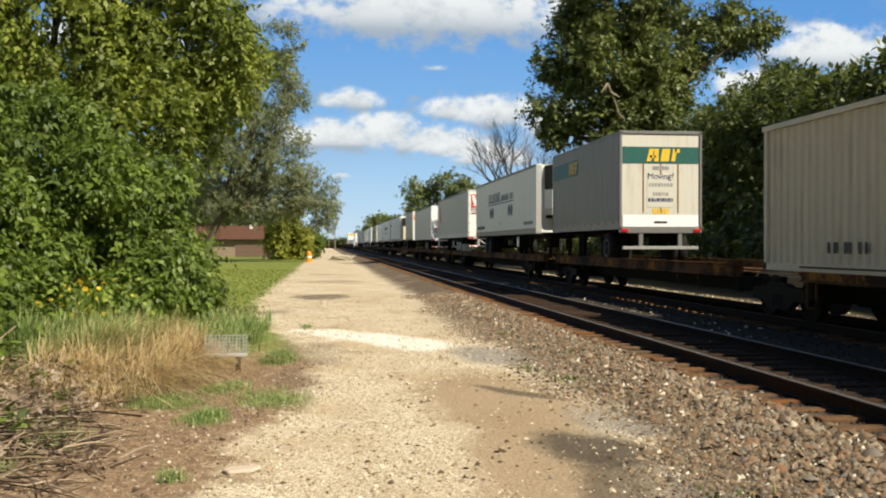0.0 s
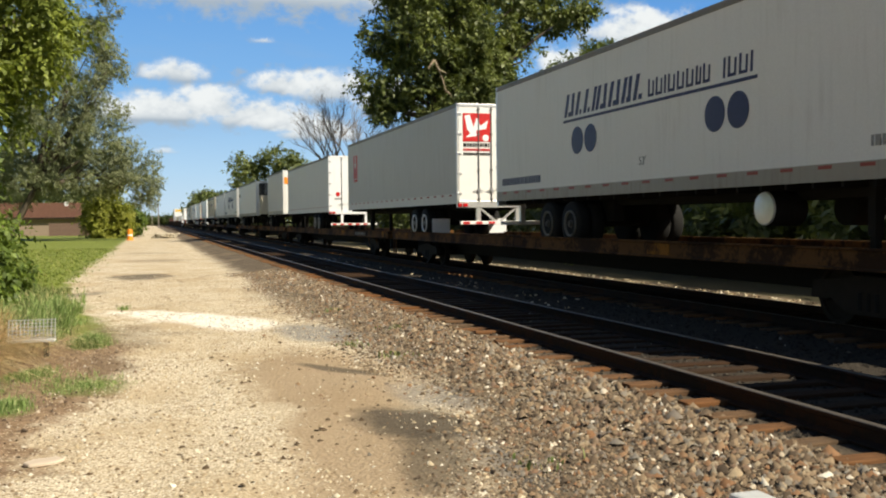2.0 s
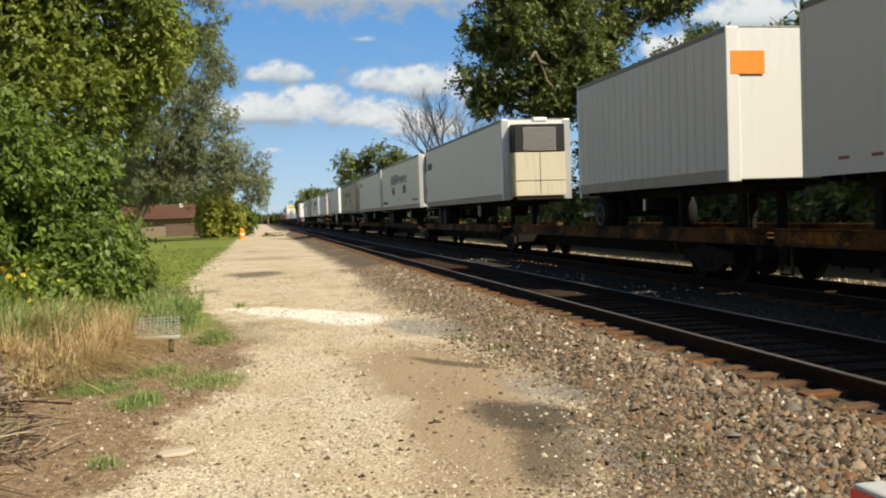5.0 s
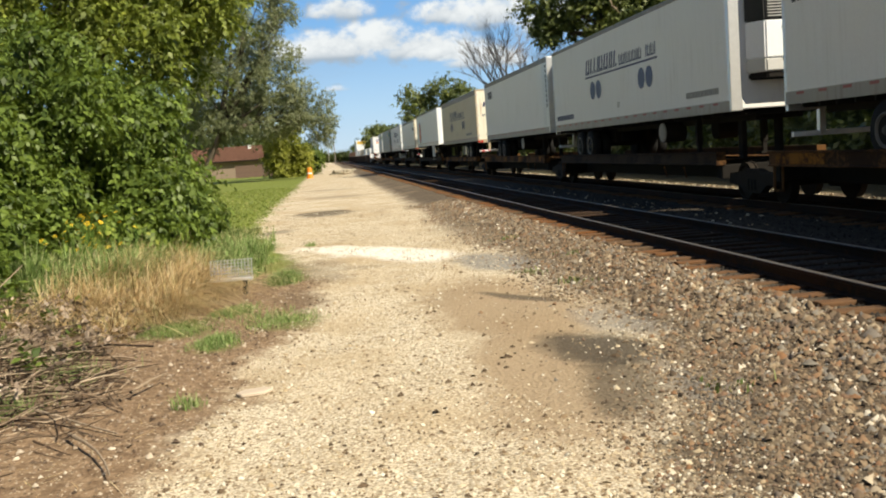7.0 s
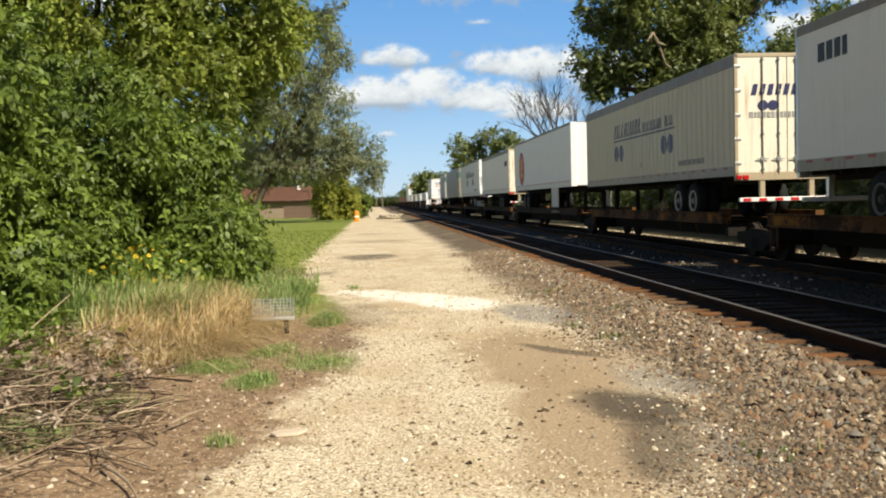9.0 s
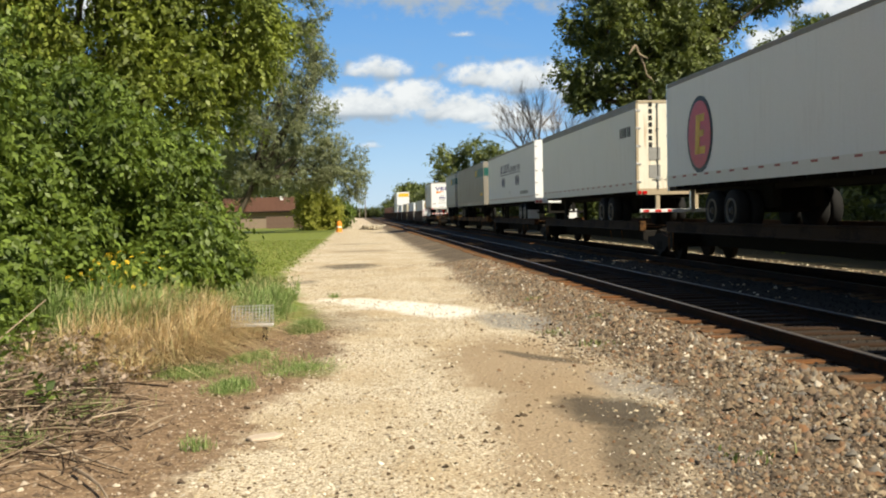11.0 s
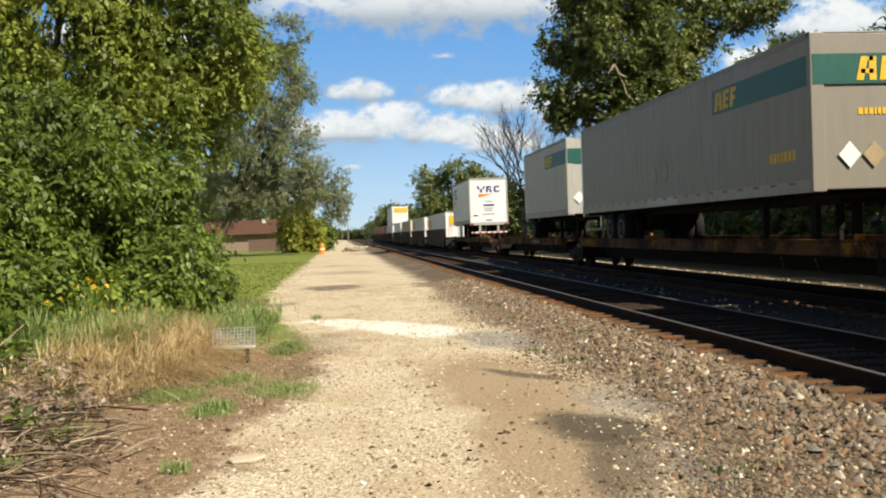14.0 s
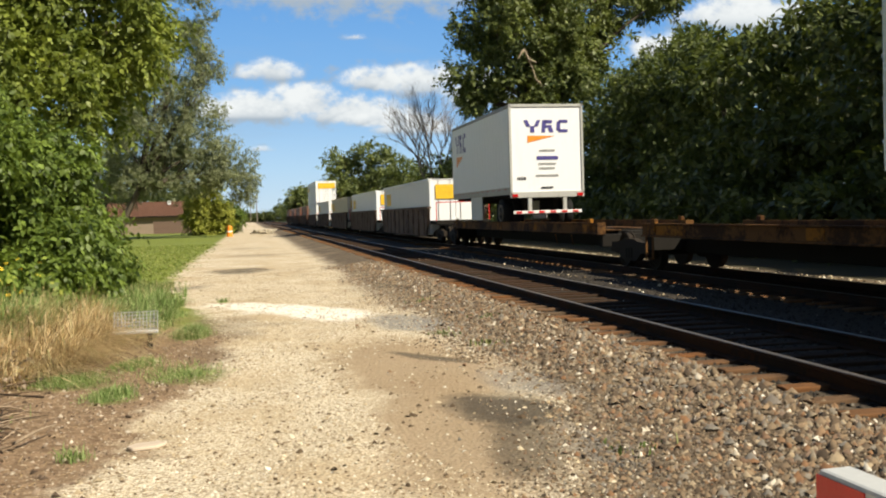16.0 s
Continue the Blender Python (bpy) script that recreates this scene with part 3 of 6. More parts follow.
def bare_tree(foot, tall, seed):
    rng = random.Random(seed)
    root = thing("dead_tree", "leafless grey dead tree with fine bare branches", "tree", pose(*foot))

    def grow(bm, a, d, length, r, depth):
        b = a + d * length
        limb(bm, a, b, r, r * 0.6, rng, 0.07, 5 if depth > 2 else 3, 3 if depth > 2 else 2)
        for _ in range((0, 3, 3, 4, 4)[depth]):
            turn = Vector((rng.uniform(-1, 1), rng.uniform(-1, 1), rng.uniform(-0.1, 0.6)))
            grow(bm, a.lerp(b, rng.uniform(0.55, 1.0)), (d + turn * 0.75).normalized(), length * rng.uniform(0.55, 0.8), r * 0.52, depth - 1)

    bole = bmesh.new()
    limb(bole, (0, 0, -0.1), (0.1, 0, tall * 0.22), 0.24, 0.2, rng, 0.02, 8)
    part("trunk", bole, M["palebark"], root)
    for i in range(6):
        a = 2 * math.pi * (i + rng.uniform(-0.2, 0.2)) / 6
        bm = bmesh.new()
        grow(bm, Vector((0.1, 0, tall * rng.uniform(0.17, 0.22))), Vector((0.42 * math.cos(a), 0.42 * math.sin(a), 1)).normalized(), tall * 0.27, 0.12, 4)
        part("branch", bm, M["palebark"], root)
    return root


def grass(name, label, spots, lengths, lean, material, seed, width=0.012, wind=(0.0, 0.0), fans=0, rise=1.0):
    """Single blades, each a bent pointed strip; with fans they spring from common roots."""
    rng = np.random.default_rng(seed)
    n = len(spots)
    a = rng.uniform(0, 2 * np.pi, n)
    d = np.stack([np.cos(a) + wind[0], np.sin(a) + wind[1], 0 * a], 1)
    if fans:
        roots = spots[rng.choice(n, fans)]
        spots = roots[rng.integers(0, fans, n)] + d[:, :2] * rng.uniform(0, 0.09, (n, 1))
    s = np.stack([-np.sin(a), np.cos(a), 0 * a], 1) * width * rng.uniform(0.6, 1.4, n)[:, None]
    z = np.zeros((n, 3))
    z[:, 2] = rise
    patch = 0.5 + 0.5 * np.sin(3.1 * spots[:, 0] + 1.7 * spots[:, 1]) * np.sin(2.3 * spots[:, 1] - 1.9 * spots[:, 0] + 1) + 0.25 * np.sin(7.7 * spots[:, 0] - 5.9 * spots[:, 1])
    ln = (lengths * np.clip(0.45 + 0.7 * patch, 0.3, 1.2))[:, None]
    k = rng.uniform(0.1, 1.0, n)[:, None] * lean
    base = np.stack([spots[:, 0], spots[:, 1], height(spots[:, 0], spots[:, 1]) - 0.01], 1)
    low = base + z * ln * 0.4 + d * ln * 0.1 * k
    mid = base + z * ln * (0.72 - 0.08 * k) + d * ln * 0.34 * k
    tip = base + z * np.maximum(ln * (0.95 - 0.36 * k), 0.015) + d * ln * 0.7 * k
    v = np.stack([base - s, base + s, low + s * 0.9, low - s * 0.9, mid + s * 0.6, mid - s * 0.6, tip], 1).reshape(-1, 3)
    i = np.arange(n)[:, None] * 7
    f = np.concatenate([i + [0, 1, 2], i + [0, 2, 3], i + [3, 2, 4], i + [3, 4, 5], i + [5, 4, 6]], 0)
    return tagged(bulk(name, v, f, material), label, "grass", kind="stuff")


build_ground()
build_track()

# woods beyond the train
OAK = [(23.2, 75, 16.4, 4.6, 4.3, 4.1), (20.8, 75, 18.6, 2.4, 2.2, 2.4), (17.8, 75, 16.3, 1.2, 1.2, 1.2), (19.0, 75, 12.6, 2.6, 2.4, 1.9), (17.3, 75, 10.6, 1.3, 1.3, 0.9), (27.4, 76, 18.8, 3.3, 3.1, 2.9), (27.4, 76, 14.7, 3.1, 2.9, 2.4), (33.6, 76, 19.4, 3.1, 2.9, 1.7), (23.2, 75, 22.3, 4.4, 4.1, 2.2), (24.1, 75, 11.2, 4.2, 3.9, 2.2), (30.5, 76, 16.9, 1.6, 1.6, 1.2)]
oak = tree("tall broad oak with dense dark olive crown behind the railway", (25.5, 75, 0), OAK, "oak", 92000, 0.205, 360, (0.45, 1.1), 0.6, 11, limbs=44)
snag, turns = bmesh.new(), random.Random(6)
for p, q in (((-4.4, -4.6, 13.9), (-3.5, -4.6, 11.6)), ((-4.4, -4.6, 13.9), (-4.9, -4.7, 13.2)), ((-4.1, -4.6, 13.2), (-3.5, -4.7, 12.9)), ((-3.5, -4.6, 11.6), (-2.2, -2.0, 11.0))):
    limb(snag, p, q, 0.09, 0.05, turns, 0.08, 6, 3)
part("dead_limb", snag, M["driftwood"], oak, "bare brown dead limb")
HEDGE = [(21.6, 54, 8.2), (22.0, 49, 9.6), (21.8, 44.5, 10.4), (21.6, 39.5, 10.0), (21.4, 35, 9.3), (21.4, 30.5, 9.3), (21.4, 26, 9.6), (21.2, 21, 10.0), (21.2, 15, 10.0), (21.2, 8, 10.0), (21.2, 1, 9.6)]
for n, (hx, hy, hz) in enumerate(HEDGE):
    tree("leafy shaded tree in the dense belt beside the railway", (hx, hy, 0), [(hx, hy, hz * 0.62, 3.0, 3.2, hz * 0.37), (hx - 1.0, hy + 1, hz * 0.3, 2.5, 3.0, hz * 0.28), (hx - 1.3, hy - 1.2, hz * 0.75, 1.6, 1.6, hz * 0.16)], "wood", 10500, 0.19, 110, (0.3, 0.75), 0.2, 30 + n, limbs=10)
for n, (hx, hy, hz, r) in enumerate((a - 0.006 * b, b, h - 0.005 * b, r) for a, b, h, r in [(16.5, 130, 12.4, 5.4), (15.5, 225, 9.6, 3.9), (19.0, 68, 6.8, 3.4), (20, 80, 7.0, 4.0), (18.5, 98, 7.4, 4.0), (22, 112, 8.5, 4.4), (20, 150, 8.5, 4.6), (19, 175, 7.5, 4.2), (19, 205, 8.0, 4.5), (19.5, 260, 9.5, 5.5), (19.5, 300, 9.5, 6), (20, 345, 10, 7), (21, 400, 10, 8), (24, 470, 11, 9), (28, 560, 12, 10), (-14, 430, 9, 8), (-22, 520, 10, 9), (-6, 470, 6.5, 5), (-14, 165, 8.6, 5.0), (-22, 168, 9.6, 6.0), (-8.0, 172, 8.2, 4.2), (0, 480, 7.2, 5), (5, 485, 6.6, 5), (10, 480, 7.0, 5), (15, 470, 7.4, 5)]):
    tree("distant leafy tree along the railway", (hx, hy, 0), [(hx, hy, hz * 0.6, r, r, hz * 0.4), (hx + r * 0.3, hy, hz * 0.4, r * 0.9, r, hz * 0.35), (hx - r * 0.55, hy, hz * 0.72, r * 0.45, r * 0.5, hz * 0.22)], "oak" if n < 2 else "wood", 22000 if n < 2 else 9000 if hy < 140 else 4000, 0.24 if hy < 140 else 0.38, 150, (0.4, 1.1), 0.25, 60 + n, limbs=6)
# Second row, added to close the light holes through the belt.
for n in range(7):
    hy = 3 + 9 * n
    tree("tree added behind the shaded belt to block light gaps", (27.5, hy, 0), [(27.5, hy, 5.5, 3.2, 5.2, 5.2)], "wood", 4500, 0.32, 90, (0.6, 1.3), 0.25, 180 + n, limbs=5)
tree("sunlit green tree between the oak and the shaded belt", (27.0, 62, 0), [(28.0, 62, 7.5, 3.2, 3.0, 3.6), (25.4, 62, 9.2, 2.2, 2.1, 2.0), (28.7, 62, 11.0, 2.2, 2.1, 2.1), (24.9, 62, 5.5, 2.3, 2.8, 3.1), (30.8, 62, 8.6, 2.8, 3.2, 3.3), (29.6, 62, 12.4, 1.8, 2.0, 1.6), (32.6, 63, 11.6, 2.1, 2.2, 2.0)], "oak", 34000, 0.18, 150, (0.4, 0.95), 0.2, 260, limbs=14)
# Shrub row added to keep lit gaps from showing under the train.
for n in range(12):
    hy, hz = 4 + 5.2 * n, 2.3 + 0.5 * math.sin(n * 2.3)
    tree("low shrub added below the tree belt to block lit gaps", (17.6, hy, 0), [(17.6, hy, hz * 0.5, 1.3, 3.0, hz * 0.52)], "wood", 3600, 0.19, 60, (0.3, 0.65), 0.06, 220 + n, name="shrub", category="shrub", limbs=4)
bare_tree((16.9, 86, 0), 16.5, 4)

# left side
LEFT = [((-8.2, 33, 0), [(-9.0, 33, 10.0, 4.8, 4.6, 4.6), (-5.2, 34, 9.4, 2.8, 3.2, 3.4), (-3.6, 34, 8.2, 1.4, 2.2, 2.6), (-2.8, 34, 7.8, 1.1, 2.0, 1.9), (-5.4, 34, 11.4, 1.5, 2.2, 1.6), (-10.5, 32, 12.4, 3.0, 3.0, 2.6), (-4.7, 33, 5.6, 1.2, 1.8, 1.5), (-6.2, 33, 12.4, 1.6, 2.2, 1.8), (-13.5, 32, 9.5, 4.2, 4.6, 4.5), (-8.0, 32, 13.6, 4.2, 4.6, 3.2), (-5.9, 33, 6.2, 2.0, 2.0, 1.9), (-7.6, 32, 7.4, 2.3, 2.2, 2.3), (-5.7, 30.5, 6.2, 1.5, 1.6, 1.7)], 104000, 0.142),
        ((-14.0, 24, 0), [(-13.0, 24, 8.0, 4.3, 4, 4.8), (-10.0, 25, 6.0, 2.8, 3, 3.4), (-8.2, 26, 8.6, 2.0, 2.2, 1.8)], 46000, 0.135)]
for n, (foot, lobes, count, size) in enumerate(LEFT):
    tree("large leafy maple with yellowing outer leaves", foot, lobes, "tree", count, size, 330, (0.35, 0.9), 0.32, 80 + n, limbs=30, droop=0.3, long=1.45)
FEATHER = [(-8.0, 102, 15.6, 5.4, 6.0, 8.0), (-4.6, 102, 23.1, 2.4, 2.3, 2.2), (-3.0, 102, 17.1, 2.0, 1.9, 1.9), (-4.9, 102, 13.3, 3.3, 3.1, 3.3), (-3.4, 102, 9.9, 2.5, 2.3, 2.4), (-1.2, 102, 6.8, 2.4, 2.5, 2.4), (-4.6, 102, 6.9, 3.4, 3.1, 2.2), (-0.6, 102, 4.5, 1.3, 1.4, 1.3), (-5.0, 102, 20.0, 2.2, 2.3, 2.3), (-10.5, 103, 9.4, 4.6, 4.0, 4.2),
           (-0.5, 102, 7.6, 1.8, 1.9, 1.8), (0.0, 102, 5.8, 1.6, 1.6, 1.5), (-7.5, 103, 6.6, 3.6, 3.0, 2.2), (-2.6, 102, 7.6, 2.0, 2.0, 2.6), (-12.5, 103, 6.4, 3.6, 3.0, 2.4)]
BEHIND = [(-12.5, 112, 13.5, 6.0, 6.0, 6.0), (-6.5, 112, 8.0, 3.6, 4.4, 3.6), (-13.0, 112, 6.8, 5.0, 4.4, 3.0)]
for n, (x, y, lobes, count) in enumerate([(-13.0, 103, FEATHER, 118000), (-17.0, 112, BEHIND, 46000)]):
    tree("tall hazy grey-green tree with fine feathery twigs", (x, y, 0), lobes, "willow", count, 0.105, 560, (0.4, 1.15), 0.36, 100 + n, droop=0.2, long=2.4, limbs=36)
tree("rounded yellow-green shrub beside the fence", (-4.3, 117, 0), [(-4.3, 117, 3.2, 2.3, 2.2, 3.2), (-5.6, 117, 2.0, 1.7, 2, 2.0), (-3.2, 117, 1.8, 1.4, 1.6, 1.8)], "shrub", 15000, 0.2, 110, (0.35, 0.9), 0.1, 120, name="shrub", category="shrub", droop=0.2)
tree("dark green rounded shrub at the road edge", (-1.9, 124, 0), [(-1.9, 124, 2.1, 1.3, 1.6, 2.1)], "near", 8000, 0.17, 70, (0.35, 0.7), 0.1, 121, name="shrub", category="shrub")

NEARBUSH = [(-7.0, 15.8, 5.2, 2.3), (-5.3, 19.4, 4.7, 1.8), (-4.4, 22.6, 4.3, 1.35), (-8.4, 20.5, 6.4, 2.6), (-6.6, 24.0, 5.9, 2.2), (-8.2, 12.4, 5.0, 2.3), (-3.7, 24.2, 2.4, 0.9), (-6.2, 17.6, 3.2, 1.5), (-3.4, 20.6, 1.9, 0.8), (-6.3, 14.9, 3.4, 1.45), (-5.4, 13.5, 1.3, 0.75)]
for n, (x, y, h, r) in enumerate(NEARBUSH):
    tree("dense green roadside bush with broad hanging leaves", (x, y, 0), [(x, y, h * 0.52, r * 0.9, r * 0.9, h * 0.47), (x + 0.3, y - 0.3, h * 0.25, r * 0.9, r, h * 0.26), (x + r * 0.4, y - r * 0.3, h * 0.72, r * 0.5, r * 0.5, h * 0.2)], "near", 31000 if r > 1 else 7200, 0.096, 96, (0.19, 0.48), 0.07, 140 + n, name="bush", category="bush", limbs=14, droop=0.4, long=1.5)


# ---- sky backdrop ----
def cloud_material():
    """Fair-weather clouds on a far backdrop: soft heaps with grey bases, clear sky between."""
    k = Nodes("clouds")
    p = k.coords("Object")
    x, y, z = k.split(p)
    n1 = k.noise(k.stretch(p, (0.012, 0.012, 0.017)), 1.0, 8, 0.6)
    n2 = k.noise(k.stretch(p, (0.04, 0.04, 0.05)), 1.0, 7, 0.55)
    shape = k.math("ADD", k.math("MULTIPLY", k.math("SUBTRACT", n1, 0.5), 2.6), k.math("MULTIPLY", k.math("SUBTRACT", n2, 0.5), 0.55))
    total, base = None, None
    for cx, cz, rx, rz, heavy in CLOUDS:
        u, v = k.math("DIVIDE", k.math("SUBTRACT", x, cx), rx), k.math("DIVIDE", k.math("SUBTRACT", z, cz), rz)
        v = k.math("MULTIPLY", v, k.span(v, -0.4, 0.0, 1.7, 1.0))
        d = k.math("SUBTRACT", heavy, k.math("SQRT", k.math("ADD", k.math("MULTIPLY", u, u), k.math("MULTIPLY", v, v))))
        total = d if total is None else k.math("MAXIMUM", total, d)
        low = k.span(v, -0.75, 0.35)
        low = k.math("MULTIPLY", low, k.span(d, -0.2, 0.1))
        base = low if base is None else k.math("MAXIMUM", base, low)
    dens = k.span(k.math("ADD", total, shape), -0.28, 0.5)
    thin = k.math("MULTIPLY", k.span(k.noise(k.stretch(p, (0.0016, 0.0016, 0.006)), 1.0, 6, 0.6), 0.5, 0.75), 0.25)
    tone = k.math("MULTIPLY", base, k.span(n1, 0.3, 0.6, 0.55, 1.0), clamp=True)
    white = k.mix(tone, (0.36, 0.45, 0.58), (0.80, 0.86, 0.95))
    blue = k.ramp(k.math("DIVIDE", z, 1000.0), [(0.0, (0.56, 0.72, 0.90)), (0.12, (0.42, 0.65, 0.93)), (0.3, (0.215, 0.47, 0.88)), (0.6, (0.11, 0.33, 0.78)), (1.0, (0.07, 0.25, 0.66))])
    em = k.n.new("ShaderNodeEmission")
    k.put(em.inputs[0], k.mix(k.math("MAXIMUM", dens, thin), blue, white))
    em.inputs[1].default_value = 0.72
    k.t.links.new(em.outputs[0], k.out.inputs[0])
    return k.m


# centres and half sizes of the heaps, in metres on a wall 2400 m away
CLOUDS = [(275, 580, 420, 130, 1.0), (68, 352, 78, 40, 1.0), (319, 331, 88, 44, 1.0), (448, 320, 120, 60, 1.0), (40, 262, 150, 50, 1.05), (150, 275, 120, 52, 1.05), (255, 252, 150, 56, 1.0), (340, 236, 130, 40, 0.95), (1340, 505, 205, 80, 1.0), (1078, 404, 96, 60, 1.0), (276, 443, 60, 22, 0.42), (17, 256, 90, 36, 1.0),
          (586, 300, 103, 71, 1.0), (398, 215, 120, 38, 0.9), (40, 170, 90, 22, 0.36), (1356, 496, 160, 70, 1.0), (-522, 491, 199, 68, 1.0), (-1096, 397, 251, 79, 1.0)]
back = raw("sky_backdrop", [(-2600, 2400, -40), (3200, 2400, -40), (3200, 2400, 1900), (-2600, 2400, 1900)], [(0, 1, 2, 3)], cloud_material())
back.visible_shadow = False
tagged(back, "blue summer sky with white heaped clouds", "sky", kind="structure")


# ---- ground cover ----
def ground_cover():
    rng = np.random.default_rng(3)
    grey = stony("ballast_stone", [(0.0, (0.06, 0.043, 0.03)), (0.3, (0.19, 0.135, 0.088)), (0.5, (0.30, 0.22, 0.14)), (0.62, (0.27, 0.14, 0.07)), (0.75, (0.21, 0.195, 0.17)), (0.95, (0.40, 0.31, 0.20)), (1.0, (0.86, 0.80, 0.68))])
    tan = stony("limestone_chip", [(0.0, (0.10, 0.065, 0.04)), (0.2, (0.28, 0.195, 0.115)), (0.42, (0.52, 0.41, 0.26)), (0.7, (0.68, 0.58, 0.42)), (1.0, (0.90, 0.84, 0.70))])
    sp = scatter(rng, 98000, 1.7, 4.8, 2.6, 34, 2.0)
    nearer = 1.15 * np.clip((9.0 - sp[:, 1]) / 4.5, 0, 1)
    keep = rng.uniform(0, 1, len(sp)) < np.clip((sp[:, 0] + nearer - 2.6 - 0.3 * np.sin(sp[:, 1] * 0.9)) / 1.1, 0.03, 0.95)
    sp = sp[keep]
    stones("ballast", "loose grey-brown crushed stone ballast with pale pieces", sp, np.clip(rng.lognormal(-4.18, 0.5, len(sp)), 0.005, 0.046) * np.clip(0.7 + 0.3 * (sp[:, 0] - 2.6), 0.6, 1.15) * (1 + (rng.uniform(0, 1, len(sp)) > 0.96) * 0.5), grey, 4, 0.75, chip=True)
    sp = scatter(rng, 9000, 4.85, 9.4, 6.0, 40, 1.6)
    # Stones coloured nearly black to carry the train's shade as well as soiling.
    stones("ballast_between_rails", "crushed stone between the sleepers, darkened for the shade of the train", sp, rng.uniform(0.016, 0.034, len(sp)), stony("shade_darkened_stone", [(0.0, (0.012, 0.010, 0.008)), (0.7, (0.03, 0.025, 0.02)), (0.97, (0.07, 0.058, 0.046)), (1.0, (0.4, 0.36, 0.3))]), 5, chip=True)
    sp = scatter(rng, 1400, 11.8, 12.7, 8.0, 60, 1.2)
    stones("ballast_beyond", "sunlit crushed stone beyond the train", sp, rng.uniform(0.02, 0.045, len(sp)), tan, 6)
    sp = scatter(rng, 62000, -1.9, 3.5, 4.0, 34, 2.1)
    edge = np.interp(sp[:, 1], [0, 5, 7.6, 9.8, 11.2, 13.2, 18.2, 22.9, 28, 60], [-2.0, -1.25, -0.76, -0.54, -0.31, -0.1, -0.7, -1.5, -2.0, -2.0])
    smooth = ((sp[:, 0] - 2.0) / 0.75) ** 2 + ((sp[:, 1] - 9.2) / 3.5) ** 2 < 1
    keep = (sp[:, 0] > edge) & (sp[:, 0] < 3.3 - 1.15 * np.clip((9.0 - sp[:, 1]) / 4.5, 0, 1) + rng.normal(0, 0.2, len(sp))) & (~smooth | (rng.uniform(0, 1, len(sp)) < 0.12))
    sp = sp[keep]
    stones("road_gravel", "pale tan limestone chips scattered over the road", sp, rng.lognormal(-4.75, 0.48, len(sp)).clip(0.004, 0.036), tan, 7, 0.58, chip=True)
    sp = np.stack([rng.normal(8.0, 0.3, 70), rng.uniform(16, 42, 70)], 1)
    stones("pale_ballast", "pale fresh ballast strewn between the tracks", sp, rng.uniform(0.02, 0.045, len(sp)), tan, 17)
    clod = plain("dark_clod", (0.10, 0.07, 0.045), 0.95)
    sp = np.concatenate([scatter(rng, 40, -0.3, 2.8, 4.8, 15, 1.3), np.stack([rng.normal(1.5, 0.5, 20), rng.normal(7.0, 1.0, 20)], 1)])
    stones("dirt_clods", "dark clods of dried mud on the gravel", sp, rng.lognormal(-3.75, 0.4, len(sp)).clip(0.012, 0.045), clod, 8, 0.5, chip=True)
    soil = stony("soil_crumb", [(0.0, (0.07, 0.045, 0.03)), (0.55, (0.26, 0.18, 0.12)), (0.85, (0.48, 0.38, 0.28)), (1.0, (0.74, 0.65, 0.52))])
    sp = scatter(rng, 13000, -4.2, 0.2, 4.5, 16, 1.3)
    sp = sp[sp[:, 0] < np.interp(sp[:, 1], [0, 5, 7.6, 9.8, 11.2, 13.2, 18.2], [-2.0, -1.25, -0.76, -0.54, -0.31, -0.1, -0.7]) + rng.normal(0, 0.15, len(sp))]
    stones("soil_crumbs", "brown crumbs of soil and small stones", sp, rng.lognormal(-4.6, 0.5, len(sp)).clip(0.004, 0.035), soil, 9, chip=True)

    green = blades("green_blades", [(0.0, (0.105, 0.145, 0.025)), (0.6, (0.23, 0.285, 0.055)), (0.9, (0.33, 0.36, 0.095)), (1.0, (0.5, 0.43, 0.18))])
    fresh = blades("fresh_blades", [(0.0, (0.12, 0.19, 0.05)), (0.5, (0.25, 0.36, 0.11)), (0.85, (0.37, 0.45, 0.19)), (1.0, (0.55, 0.49, 0.28))])
    mixed = blades("tall_blades", [(0.0, (0.08, 0.125, 0.032)), (0.45, (0.17, 0.23, 0.07)), (0.75, (0.30, 0.32, 0.13)), (1.0, (0.55, 0.46, 0.25))])
    straw = blades("straw_blades", [(0.0, (0.15, 0.09, 0.04)), (0.25, (0.42, 0.28, 0.12)), (0.6, (0.66, 0.49, 0.26)), (0.85, (0.82, 0.68, 0.44)), (1.0, (0.24, 0.28, 0.08))])
    sp = np.stack([rng.uniform(-9, -1.35, 26000), 20 + 52 * rng.uniform(0, 1, 26000) ** 1.7], 1)
    edge = np.interp(sp[:, 1], [20, 23, 28, 34, 60], [-1.1, -1.55, -2.05, -2.2, -2.1]) + 0.2 * np.sin(sp[:, 1] * 1.7) + rng.normal(0, 0.25, len(sp))
    sp = sp[sp[:, 0] < edge]
    grass("lawn", "short bright green mown grass", sp, rng.uniform(0.04, 0.10, len(sp)), 0.9, green, 10, 0.022)
    sp = np.stack([rng.normal(-2.3, 0.6, 9000), rng.uniform(16.0, 27, 9000)], 1)
    sp = sp[(sp[:, 0] < -1.2 - 0.085 * (sp[:, 1] - 17) + rng.normal(0, 0.2, len(sp))) & (sp[:, 0] > -4.2) & ((sp[:, 1] > 18.5) | (sp[:, 0] > -2.1))]
    grass("tall_grass", "long unmown green grass along the road edge", sp, rng.uniform(0.08, 0.36, len(sp)), 1.6, mixed, 11, 0.006)
    n = 26000
    sp = np.stack([rng.normal(-2.5, 0.62, n), rng.normal(13.2, 1.15, n)], 1)
